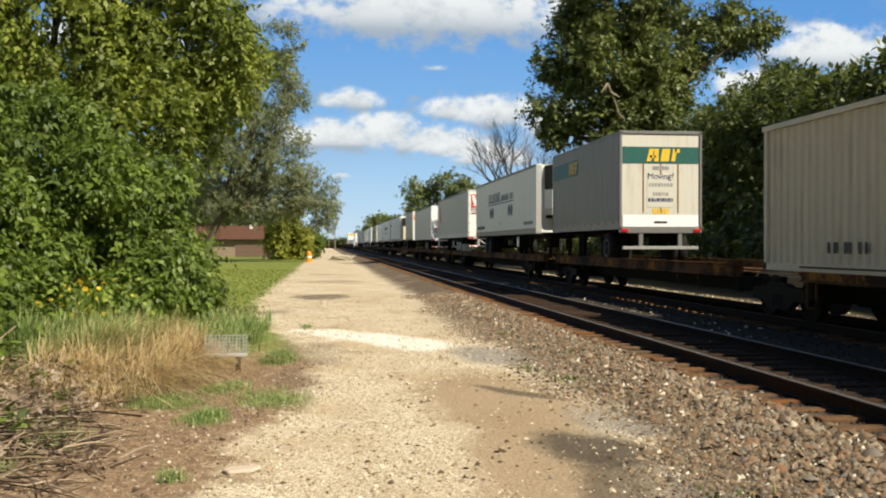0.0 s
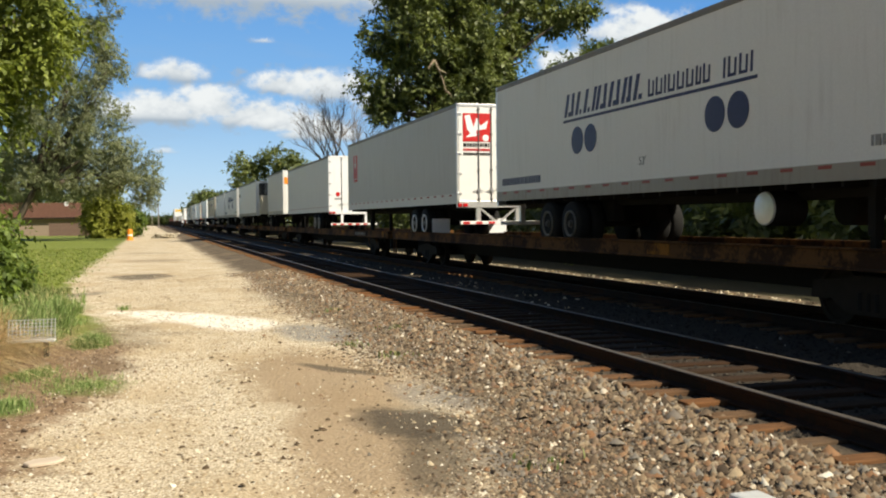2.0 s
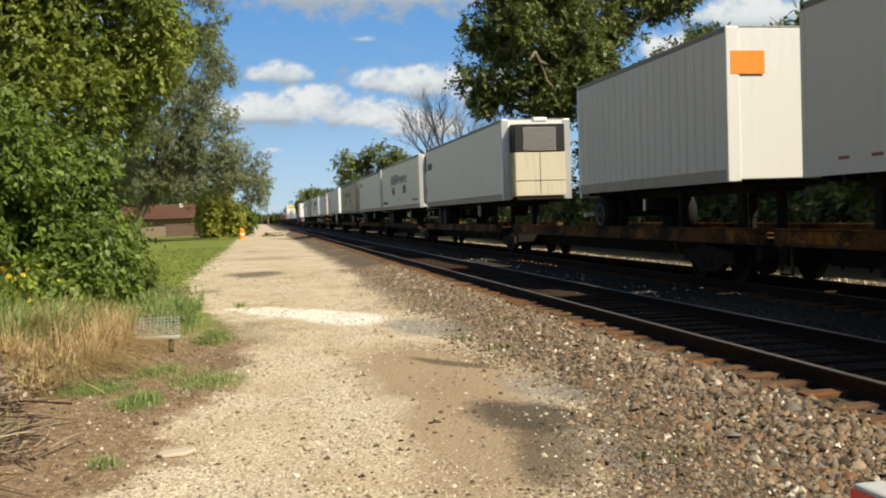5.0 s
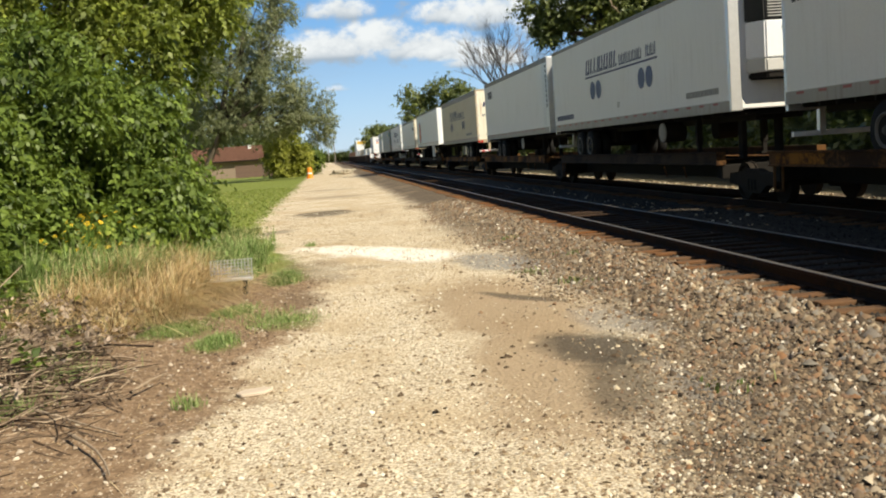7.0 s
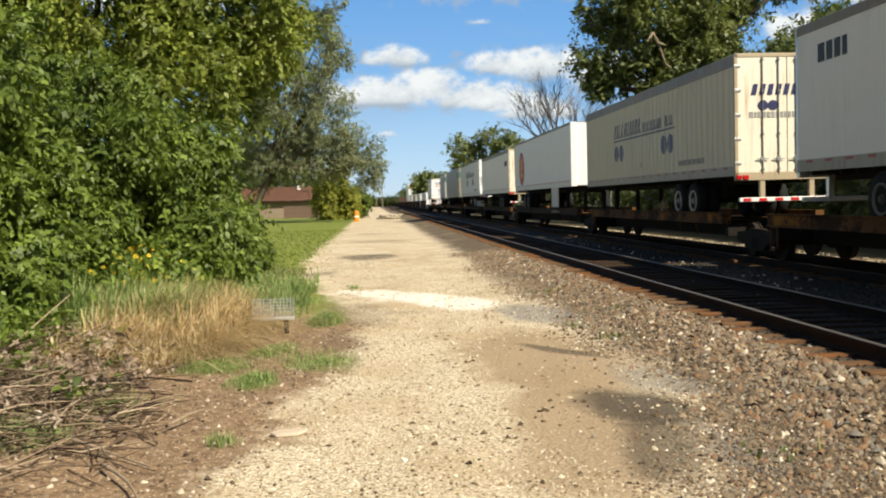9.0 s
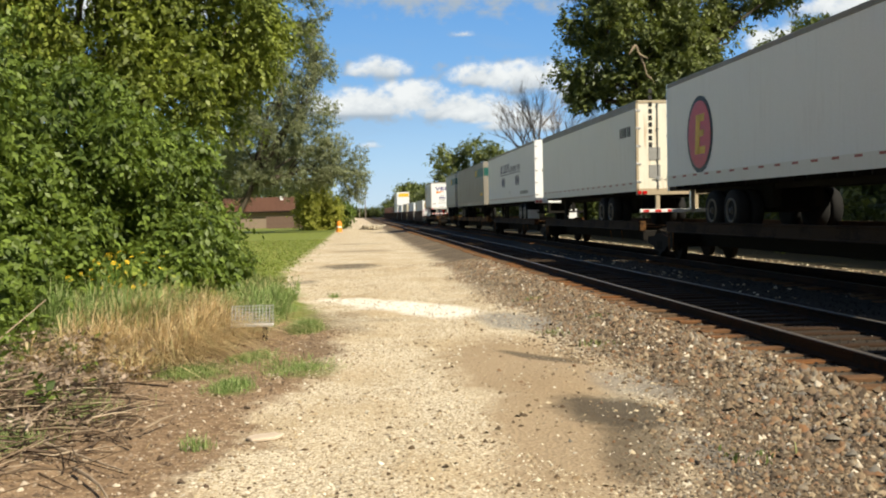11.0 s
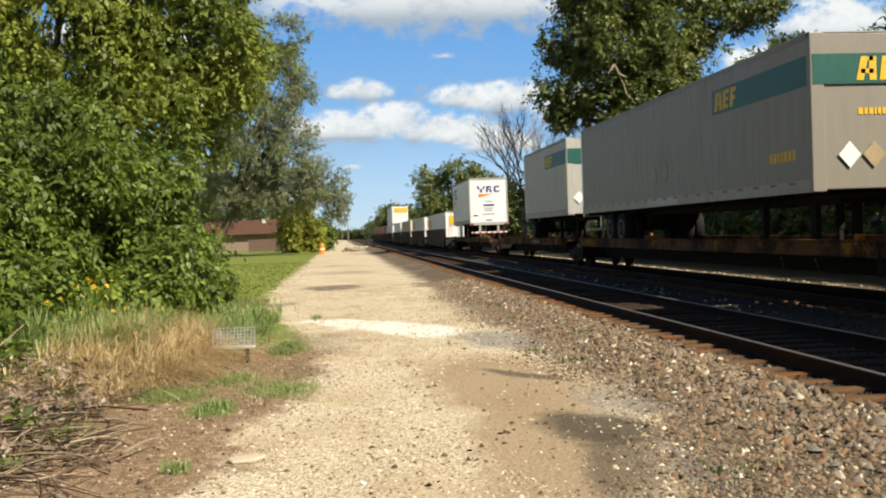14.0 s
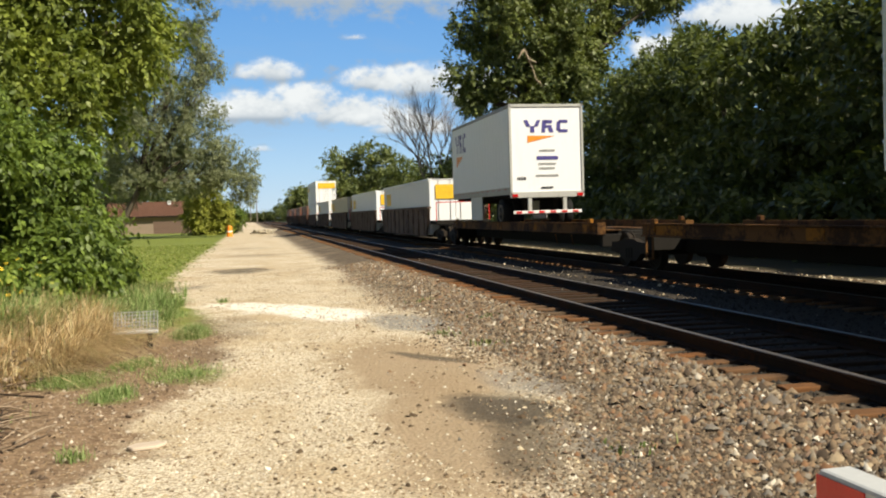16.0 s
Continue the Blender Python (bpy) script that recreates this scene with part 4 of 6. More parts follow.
    sp = sp[(sp[:, 0] < -1.62 - 0.25 * np.clip(13.4 - sp[:, 1], 0, 3) + rng.normal(0, 0.12, len(sp))) & (sp[:, 1] > 10.7) & (sp[:, 1] < 16.5) & (sp[:, 0] > -3.85 + rng.normal(0, 0.12, len(sp)))]
    ln = rng.uniform(0.25, 1.0, len(sp)) * np.exp(-(((sp[:, 0] + 2.5) / 1.3) ** 2) - ((sp[:, 1] - 14.0) / 2.4) ** 2).clip(0.22, 1)
    grass("dry_grass", "tall dry straw-coloured grass leaning over in tangled tufts", sp, ln * 1.1, 2.7, straw, 12, 0.0045, (0.35, -0.3), 300, rise=0.62)
    sp = np.stack([rng.normal(-2.65, 0.6, 7000), rng.normal(14.5, 1.15, 7000)], 1)
    sp = sp[(sp[:, 0] < -1.7 - 0.2 * np.clip(sp[:, 1] - 14.5, 0, 3)) & (sp[:, 0] > -3.7) & (sp[:, 1] > 11.8)]
    grass("dry_stalks", "thin bleached grass stalks standing above the tangle", sp, rng.uniform(0.3, 0.95, len(sp)), 1.7, straw, 18, 0.0038, (0.2, -0.1), 420)
    sp = np.stack([rng.normal(-3.5, 0.6, 8000), rng.normal(14.9, 0.9, 8000)], 1)
    sp = sp[(sp[:, 0] < -2.6) & (sp[:, 1] > 13.2)]
    grass("green_stalks", "long green grass growing up through the dry grass", sp, rng.uniform(0.35, 0.9, len(sp)), 1.1, fresh, 14, 0.006, (0.4, -0.3), 240)
    sp = np.stack([rng.normal(-1.75, 0.45, 8000), rng.normal(18.0, 1.7, 8000)], 1)
    sp = sp[(sp[:, 0] < -1.15) & (sp[:, 1] > 15.2)]
    grass("roadside_grass", "soft green grass behind the wire basket", sp, rng.uniform(0.2, 0.55, len(sp)), 1.0, fresh, 16, 0.007, (0.3, -0.2), 240)
    sp = np.stack([rng.uniform(-4.2, -0.5, 2200), rng.uniform(4.5, 12.5, 2200)], 1)
    sp = sp[sp[:, 0] < np.interp(sp[:, 1], [0, 5, 7.6, 9.8, 11.2], [-2.0, -1.25, -0.76, -0.54, -0.31])]
    grass("straw_litter", "loose straw and dead stalks lying on bare soil", sp, rng.uniform(0.05, 0.24, len(sp)), 3.0, straw, 15, 0.0035, rise=0.12)
    sp = np.stack([rng.uniform(-6.2, -3.2, 4500), rng.uniform(13.5, 19.5, 4500)], 1)
    grass("weeds", "green weeds in front of the bushes", sp, rng.uniform(0.25, 0.85, len(sp)) * np.clip((sp[:, 1] - 13.0) / 3.5, 0.15, 1) * np.clip((-1.9 - sp[:, 0]) / 0.9, 0.2, 1), 1.3, mixed, 13, 0.008)
    for j, (cx, cy, rx, ry, n) in enumerate([(-0.55, 11.2, 0.36, 0.45, 420), (-1.8, 11.15, 0.36, 0.5, 1100), (-1.2, 12.0, 0.3, 0.45, 380), (-1.17, 9.9, 0.22, 0.35, 420), (-0.67, 14.9, 0.2, 0.35, 900), (-1.35, 18.2, 0.3, 0.6, 600), (-0.34, 21.1, 0.1, 0.2, 60), (-2.35, 8.7, 0.3, 0.4, 220), (-2.7, 7.5, 0.35, 0.4, 260), (-1.1, 7.3, 0.1, 0.15, 50), (-3.0, 9.5, 0.4, 0.4, 300)]):
        sp = np.stack([rng.normal(cx, rx * 0.55, n * 3), rng.normal(cy, ry * 0.55, n * 3)], 1)
        grass("grass_tuft", "fresh green grass tuft on bare soil", sp, rng.uniform(0.03, 0.15 if j < 4 else 0.24, n * 3), 1.5, fresh, 20 + j, 0.0032)
    sp = np.concatenate([np.stack([rng.normal(cx, 0.12, 40), rng.normal(cy, 0.12, 40)], 1) for cx, cy in ((3.3, 12.2), (4.0, 15.0), (3.6, 18.5), (3.0, 13.5), (2.9, 6.3))])
    grass("weed_sprouts", "small grey-green weeds sprouting in the ballast", sp, rng.uniform(0.05, 0.14, len(sp)), 1.0, mixed, 31, 0.01)


def flower_clump():
    rng = random.Random(8)
    root = thing("wild_flowers", "yellow wild flowers on tall green stems by the bushes", "flowers", pose(-3.9, 16.3, 0.1))
    stem, pet = bmesh.new(), bmesh.new()
    for _ in range(46):
        x, y, h = rng.gauss(0, 0.3), rng.gauss(0, 0.5), rng.uniform(0.5, 1.2)
        tip = (x + rng.uniform(-0.15, 0.15), y + rng.uniform(-0.15, 0.15), h)
        tube(stem, (x, y, 0), tip, 0.008, 0.004, 4)
        m = Matrix.Translation(tip) @ Euler((rng.uniform(0.2, 1.2), rng.uniform(-0.4, 0.4), rng.uniform(0, 6))).to_matrix().to_4x4()
        r = rng.uniform(0.03, 0.06)
        for i in range(7):
            a = 2 * math.pi * i / 7
            q = [m @ Vector((r * k * math.cos(a + d), r * k * math.sin(a + d), 0.01 * k)) for k, d in ((0.15, 0), (0.7, -0.3), (1.0, 0), (0.7, 0.3))]
            pet.faces.new([pet.verts.new(v) for v in q])
    tagged(part("stalk_growth", stem, blades("flower_stems", [(0, (0.08, 0.16, 0.03)), (1, (0.16, 0.25, 0.05))]), root), kind="stuff")
    tagged(part("bloom", pet, plain("yellow_petals", (0.80, 0.52, 0.02), 0.6), root), kind="stuff")


def brush_pile():
    rng = random.Random(21)
    root = thing("brush_pile", "heap of dry grey sticks and dead leaves on bare soil", "brush pile", pose(-3.0, 8.3, 0.05))
    bm = bmesh.new()
    for _ in range(720):
        x, y = rng.gauss(0.05, 0.75), rng.gauss(-0.2, 1.3)
        if x > 1.2 - 0.15 * y or x < -2.6:
            continue
        a, ln = rng.gauss(0.45, 1.0), rng.uniform(0.15, 1.0)
        z = rng.uniform(0.01, 0.46) * max(0.12, 1 - abs(x + 0.7) / 1.5)
        d = Vector((math.cos(a) * ln / 2, math.sin(a) * ln / 2, rng.uniform(-0.06, 0.12)))
        limb(bm, Vector((x, y, z)) - d, Vector((x, y, z)) + d, rng.uniform(0.004, 0.015), 0.003, rng, 0.14, 4, 3)
    tagged(part("brushwood", bm, blades("dead_twigs", [(0.0, (0.035, 0.024, 0.017)), (0.4, (0.12, 0.082, 0.055)), (0.75, (0.30, 0.22, 0.15)), (1.0, (0.56, 0.45, 0.33))]), root), kind="stuff")
    for p in (((0.78, -1.08, 0.06), (1.56, -1.9, 0.03)), ((1.2, -1.75, 0.02), (1.7, -2.8, 0.02)), ((1.4, -0.6, 0.02), (1.62, -0.1, 0.05)), ((-0.4, 1.0, 0.16), (0.7, 1.85, 0.12)), ((-1.2, 2.4, 0.1), (-0.75, 4.0, 0.75)), ((-1.3, 0.4, 0.12), (0.1, 1.2, 0.3)), ((-0.9, -0.6, 0.05), (0.2, 0.5, 0.34)), ((-0.6, -1.4, 0.05), (0.5, -0.6, 0.1)), ((-1.6, -0.2, 0.1), (-0.2, -0.9, 0.18))):
        bm = bmesh.new()
        limb(bm, *p, 0.014, 0.006, rng, 0.06, 6, 4)
        part("branch", bm, M["driftwood"], root, "pale dead branch")
    cl = [(rng.gauss(-0.4, 0.7), rng.gauss(1.2, 1.7), 0.05, 0.28) for _ in range(80)] + [(rng.gauss(-0.75, 0.45), rng.gauss(3.6, 0.8), 0.1, 0.3) for _ in range(40)]
    dead = leafy("dead_leaves", (0.10, 0.065, 0.045), (0.47, 0.37, 0.285), (0.74, 0.63, 0.52), 0.15)
    ob = leaf_cloud("dead_leaf_litter", [c for c in cl if c[0] < 0.75], 10500, 0.04, dead, root, 5)
    tagged(ob, kind="stuff")
    cl = [(rng.gauss(-0.9, 0.6), rng.gauss(1.6, 1.6), 0.12, 0.16) for _ in range(44)] + [(rng.gauss(-1.75, 0.4), rng.gauss(3.4, 1.1), rng.uniform(0.1, 0.4), 0.26) for _ in range(30)]
    tagged(leaf_cloud("sprouting_weed", cl, 5200, 0.055, LEAF["near"], root, 6), kind="stuff")


# ---- small fixtures and the far end ----
def wire_basket():
    """A wire tray with a mesh back on one stub post."""
    root = thing("wire_basket", "low wire mesh basket frame on a dark stub post", "basket", pose(-1.37, 13.85, 0))
    part("post", tube(bmesh.new(), (0.20, 0, -0.05), (0.20, 0, 0.21), 0.04, 0.035, 8), M["under"], root)
    part("tray", boxes((-0.30, 0.32, -0.10, 0.10, 0.205, 0.24), bevel=0.008), M["alu"], root, "pale metal tray")
    bm = bmesh.new()
    for i in range(13):
        x = -0.28 + i * 0.049
        tube(bm, (x, 0.06, 0.235), (x, 0.14, 0.50), 0.006, n=5)
    for i in range(6):
        z = 0.26 + i * 0.046
        tube(bm, (-0.29, 0.065 + i * 0.015, z), (0.32, 0.065 + i * 0.015, z), 0.005, n=5)
    part("mesh_panel", bm, M["steel"], root, "pale wire mesh")


def barrier():
    """A red and white striped barrier beam on two posts."""
    root = thing("barrier_beam", "white barrier beam with red painted stripes beside the road", "barrier", pose(1.82, 2.2, 0, 0, 0, 2.0))
    part("beam", boxes((0.0, 0.11, -3.4, 0.0, 0.78, 1.0), bevel=0.012), M["barrier"], root)
    for y in (-0.21, -1.0, -1.8, -2.6):
        part("stripe", boxes((-0.004, 0.0, y, y + 0.21, 0.782, 0.985)), M["red"], root, "red painted stripe")
    for y in (-0.9, -2.9):
        part("post", boxes((0.115, 0.215, y - 0.05, y + 0.05, -0.2, 0.95), bevel=0.008), M["barrier"], root)


def house():
    root = thing("house", "low house with brown shingle roof behind a board fence", "house", pose(-15.35, 148, 0))
    part("wall", boxes((-8, 5.8, 0, 7, -0.1, 2.7)), plain("tan_siding", (0.26, 0.20, 0.155), 0.8), root)
    bm = bmesh.new()
    a = [bm.verts.new(v) for v in ((-8.5, -0.6, 2.55), (6.3, -0.6, 2.55), (6.3, 3.5, 4.75), (-8.5, 3.5, 4.75), (-8.5, 7.6, 2.55), (6.3, 7.6, 2.55))]
    for f in ((0, 1, 2, 3), (3, 2, 5, 4), (1, 5, 2), (0, 3, 4)):
        bm.faces.new([a[i] for i in f])
    bmesh.ops.solidify(bm, geom=bm.faces[:], thickness=0.12)
    roof = part("roof", bm, plain("brown_shingles", (0.20, 0.105, 0.075), 0.9, 0, 0.3, 3), root)
    part("vent_pipe", boxes((3.85, 4.35, 2.6, 3.0, 4.1, 4.85), bevel=0.03), M["tape"], roof, "small white roof vent")
    part("fascia", boxes((-8.5, 6.3, -0.72, -0.6, 2.4, 2.58)), M["under"], root)
    fence = thing("board_fence", "weathered dark brown board fence in front of the house", "fence", pose(-12.7, 140, 0))
    wood = plain("fence_boards", (0.15, 0.10, 0.08), 0.9, 0, 0.35, 2)
    first = part("board", boxes((0, 0.145, 0, 0.025, 0.05, 1.75)), wood, fence)
    for i in range(1, 42):
        ob = new("board", first.data)
        ob.parent = fence
        ob.location = (i * 0.15, 0, 0.02 * math.sin(i * 1.7))
    for x in (0.0, 2.5, 5.0, 6.2):
        part("post", boxes((x, x + 0.1, 0.03, 0.13, -0.2, 1.85)), wood, fence)
    for z in (0.4, 1.4):
        part("fence_rail", boxes((0, 6.3, 0.025, 0.07, z, z + 0.09)), wood, fence)


def far_end():
    cone = thing("traffic_barrel", "small orange traffic barrel at the road edge", "barrel", pose(-1.64, 101.3, 0))
    part("drum", lathe(bmesh.new(), [(0.36, 0), (0.36, 0.08), (0.30, 0.1), (0.27, 0.5), (0.25, 1.0), (0.2, 1.1), (0.05, 1.12)], Matrix(), 16), M["orange"], cone, smooth=False)
    part("band", lathe(bmesh.new(), [(0.279, 0.45), (0.272, 0.6)], Matrix(), 16), M["tape"], cone)
    heap = stones("gravel_heap", "pale heap of gravel beside the road", np.stack([np.random.default_rng(2).normal(1.9, 0.5, 300), np.random.default_rng(3).normal(112, 0.5, 300), np.random.default_rng(4).uniform(0, 0.45, 300)], 1), np.full(300, 0.17), stony("heap_stone", [(0, (0.45, 0.38, 0.28)), (1, (0.75, 0.68, 0.55))]), 9)
    rng = random.Random(3)
    for i, (x, y, h) in enumerate([(-1.5, 240, 8.5), (3.0, 300, 9.0), (-4, 360, 9.0), (1.5, 420, 9), (-9.6, 30, 12.5)]):
        pole = thing("utility_pole", "grey wooden utility pole with a crossarm", "pole", pose(x, y, 0))
        part("shaft", tube(bmesh.new(), (0, 0, -0.2), (0, 0, h), 0.16, 0.11, 10), M["palebark"], pole)
        part("crossarm", boxes((-1.1, 1.1, -0.06, 0.06, h - 0.8, h - 0.68)), M["palebark"], pole)
        for dx in (-0.95, -0.4, 0.4, 0.95):
            part("insulator", tube(bmesh.new(), (dx, 0, h - 0.68), (dx, 0, h - 0.55), 0.05, 0.03, 8), M["pale"], pole)
    for i, (x, y, c) in enumerate([(-9, 330, "clean"), (-3.5, 326, "grey"), (15.0, 300, "clean")]):
        van = thing("parked_van", "white van parked at the far crossing", "van", pose(x, y, 0))
        part("body", boxes((-2.3, 2.3, -0.95, 0.95, 0.35, 1.2), (-2.2, 1.5, -0.9, 0.9, 1.2, 2.1), bevel=0.12), M[c], van)
        part("window", boxes((-1.9, 1.3, -0.96, -0.91, 1.3, 1.8)), M["black"], van)
        for dx in (-1.5, 1.5):
            part("wheel", tube(bmesh.new(), (dx, -0.98, 0.33), (dx, -0.75, 0.33), 0.33, n=14), M["rubber"], van)
    shed = thing("shed", "pale distant trackside shed", "shed", pose(-8.0, 330, 0))
    part("wall", boxes((-5, 5, 0, 6, -0.1, 3.2)), M["beige"], shed)
    part("roof", boxes((-5.3, 5.3, -0.3, 6.3, 3.2, 3.45)), M["grey"], shed)


def slab():
    bm = polygon(bmesh.new(), [(-0.13, -0.07), (0.05, -0.1), (0.15, -0.02), (0.11, 0.08), (-0.06, 0.1), (-0.15, 0.03)], 0.03, Matrix(((1, 0, 0, 0), (0, 0, 1, 0), (0, 1, 0, 0), (0, 0, 0, 1))))
    bmesh.ops.recalc_face_normals(bm, faces=bm.faces)
    bmesh.ops.bevel(bm, geom=bm.edges[:], offset=0.008, segments=1, affect="EDGES")
    ob = part("stone_slab", bm, plain("pale_slab", (0.52, 0.43, 0.34), 0.9))
    ob.matrix_basis = pose(-0.59, 7.52, 0.0, 0, 0, 20)
    tagged(ob, "flat pale broken stone slab lying on the soil", "stone")


slab()
ground_cover()
flower_clump()
brush_pile()
wire_basket()
barrier()
house()
far_end()


# ---- the train ----
SPEED, DECK = 16.4, 1.20
MOVERS = []


def aboard(root, u, z, x=TRAIN_TRACK, turn=0.0):
    root.matrix_basis = pose(x, u, z, 0, 0, turn)
    MOVERS.append((root, x, u, z, turn))
    return root


def repeat(name, bm, material, parent, ys):
    """Alike pieces in a row along y, objects of their own on one mesh."""
    first = part(name, bm, material, parent)
    first.location.y = float(ys[0])
    for y in ys[1:]:
        ob = new(name, first.data)
        ob.parent, ob.location.y = parent, float(y)


class Side:
    """Lays flat marks on a trailer's faces, measured from its nearer end."""

    def __init__(self, root, length, flip, half=1.3, face=0.0):
        self.face, self.root, self.n, self.flip, self.half = face, root, length, flip, half

    def side(self, yn, z):
        if self.flip:
            return Matrix(((0, -1, 0, self.half + 0.008), (1, 0, 0, self.n - yn), (0, 0, 1, z), (0, 0, 0, 1)))
        return Matrix(((0, 1, 0, -self.half - 0.008), (-1, 0, 0, yn), (0, 0, 1, z), (0, 0, 0, 1)))

    def end(self, x, z, out=0.008):
        if self.flip:
            return Matrix(((-1, 0, 0, -x), (0, -1, 0, self.n + out), (0, 0, 1, z), (0, 0, 0, 1)))
        out = 0.008 - self.face + 0.1 * out if self.face else out
        return Matrix(((1, 0, 0, x), (0, 1, 0, -out), (0, 0, 1, z), (0, 0, 0, 1)))

    def mark(self, name, pts, m, material, label=""):
        return part(name, polygon(bmesh.new(), pts, 0.006, m), M[material], self.root, label)

    def bars(self, name, specs, m, material, label=""):
        """The bars (x0, x1, z0, z1, slant) of one line of lettering, each a part."""
        for x0, x1, z0, z1, sl in specs:
            self.mark(name, [(x0, z0), (x1, z0), (x1 + sl, z1), (x0 + sl, z1)], m, material, label)

    def text(self, name, text, size, m, material):
        return words(name, text, size, M[material], self.root, m @ Matrix(((1, 0, 0, 0), (0, 0, -1, 0.003), (0, 1, 0, 0), (0, 0, 0, 1))))


def oval(rx, rz, n=28, cx=0.0, cz=0.0):
    return [(cx + rx * math.cos(2 * math.pi * i / n), cz + rz * math.sin(2 * math.pi * i / n)) for i in range(n)]


def road_wheel(parent, x, y, r=0.5, out=-1, rim="rim"):
    m = Matrix.Translation((x, y, r)) @ Matrix.Rotation(radians(90 * out), 4, "Y")
    bm = lathe(bmesh.new(), [(r * 0.55, -0.13), (r * 0.93, -0.14), (r, -0.09), (r, 0.09), (r * 0.93, 0.14), (r * 0.55, 0.13)], m, 22)
    wheel = part("wheel", bm, M["rubber"], parent, smooth=True)
    bm = lathe(bmesh.new(), [(r * 0.58, 0.1), (r * 0.58, 0.165), (r * 0.54, 0.168), (r * 0.49, 0.15), (r * 0.46, 0.03)], m, 22)
    part("rim", bm, M[rim], wheel, smooth=True)
    part("hub", lathe(bmesh.new(), [(r * 0.45, 0.02), (r * 0.44, 0.045), (r * 0.3, 0.06), (r * 0.24, 0.12), (r * 0.13, 0.14), (r * 0.12, 0.18), (0.01, 0.185)], m, 14), M["pale" if rim in ("tape", "rim") else "hub"], wheel)


def trailer(u, length, rear_near, label, paint="white", trim="alu", reefer=False, unit_paint="clean", top=4.05, low=1.08, axles=(3.3, 4.55), skirt=False, ribs=False, door="white", rail_h=0.24, tape=True, flaps=None, roller=False, topband=0.12, rods="steel", braces=False, rim="dimrim", bar=0.46, guard="tape"):
    """A road trailer; in its own space the doors stand at y = 0 and the nose at y = length."""
    flip = not rear_near
    root = thing("trailer", label, "trailer", group="trailers on the train")
    aboard(root, u + (length if flip else 0), DECK, turn=180 if flip else 0)
    W = 1.3
    part("body", boxes((-W, W, 0.05, length, low + 0.04, top - 0.03), bevel=0.02), M[paint], root)
    part("roof", boxes((-W - 0.005, W + 0.005, 0.02, length + 0.01, top - 0.035, top), bevel=0.012), M["pale"], root)
    for s in (-1, 1):
        part("top_rail", boxes((s * W - 0.012, s * W + 0.012, 0.06, length - 0.02, top - topband, top - 0.03)), M["tallrail"], root)
        part("bottom_rail", boxes((s * W - 0.016, s * W + 0.016, 0.06, length - 0.05, low, low + rail_h)), M["scuffed" if rail_h < 0.29 else "offwhite"], root)
        if tape:
            repeat("reflector", boxes((s * W - 0.021, s * W + 0.021, 0, 0.27, low + rail_h - 0.07, low + rail_h - 0.02)), M["reflect"], root, np.arange(0.5, length - 0.5, 0.82))
        if ribs:
            repeat("side_post", boxes((s * W - 0.01, s * W + 0.01, 0, 0.03, low + rail_h, top - 0.16)), M[paint], root, np.arange(0.35, length - 0.3, 0.41))
    # nose
    for s in (-1, 1):
        part("nose_post", boxes((min(s * (W + 0.012), s * (W - 0.26)), max(s * (W + 0.012), s * (W - 0.26)), length - 0.12, length + 0.03, low, top - 0.01), bevel=0.02), M["alu" if reefer else paint], root)
    if reefer:
        def housing(z0, z1, grow=0.0):
            bm = bmesh.new()
            a, b = (1.02, 0.95) if unit_paint == "cream" else (0.96, 0.68)
            plan = [(-a - grow, length + 0.015), (-b - grow, length + 0.46 + grow), (b + grow, length + 0.46 + grow), (a + grow, length + 0.015)]
            low_ring, high_ring = ([bm.verts.new((x, y, z)) for x, y in plan] for z in (z0, z1))
            bm.faces.new(low_ring)
            bm.faces.new(high_ring[::-1])
            for q in range(4):
                bm.faces.new((low_ring[q], high_ring[q], high_ring[(q + 1) % 4], low_ring[(q + 1) % 4]))
            bmesh.ops.recalc_face_normals(bm, faces=bm.faces)
            bmesh.ops.bevel(bm, geom=bm.edges[:], offset=0.03, segments=2, affect="EDGES")
            return bm

        z0, z1, z2, z3 = (1.2, 1.75, 2.8, 3.82) if unit_paint == "cream" else (1.87, 2.15, 2.95, 3.98)
        unit = part("cooling_unit", housing(z1, z2), M[unit_paint], root, "white cooling unit housing" if unit_paint == "clean" else "yellowed cooling unit housing")
        part("unit_band", housing(z0, z1), M["grey" if unit_paint == "clean" else unit_paint], unit)
        part("unit_top", housing(z2, z3), M["black"], unit, "black louvred upper housing")
        for i in range(14):
            part("louvre", boxes((-0.62, 0.62, length + 0.455, length + 0.485, z2 + 0.07 + i * 0.062, z2 + 0.09 + i * 0.062)), M["grey"], unit)
        part("unit_seam", boxes((-0.01, 0.01, length + 0.458, length + 0.466, z0 + 0.03, z2 - 0.02)), M["black"], unit)
        # Dark slab put in to stand for the shade in the gap below the unit.
        part("unit_shade", housing(z0 - 0.15, z0, -0.05), M["under"], unit)
        part("nose_cap", boxes((-0.3, 0.25, length + 0.3, length + 0.5, 3.9, 4.06), bevel=0.04), M["clean"], unit)
    # doors
    frame_m = M["edge" if door == "door" else "stained_frame" if door == "stained" else "dull" if roller else "clean" if door == "clean" else "alu"]
    part("rear_frame", boxes((-W - 0.01, -W + 0.07, 0, 0.11, low - 0.02, top), (W - 0.07, W + 0.01, 0, 0.11, low - 0.02, top), (-W, W, 0, 0.11, top - 0.09, top + 0.005), (-W, W, 0, 0.11, low - 0.12, low + 0.08), bevel=0.01), frame_m, root)
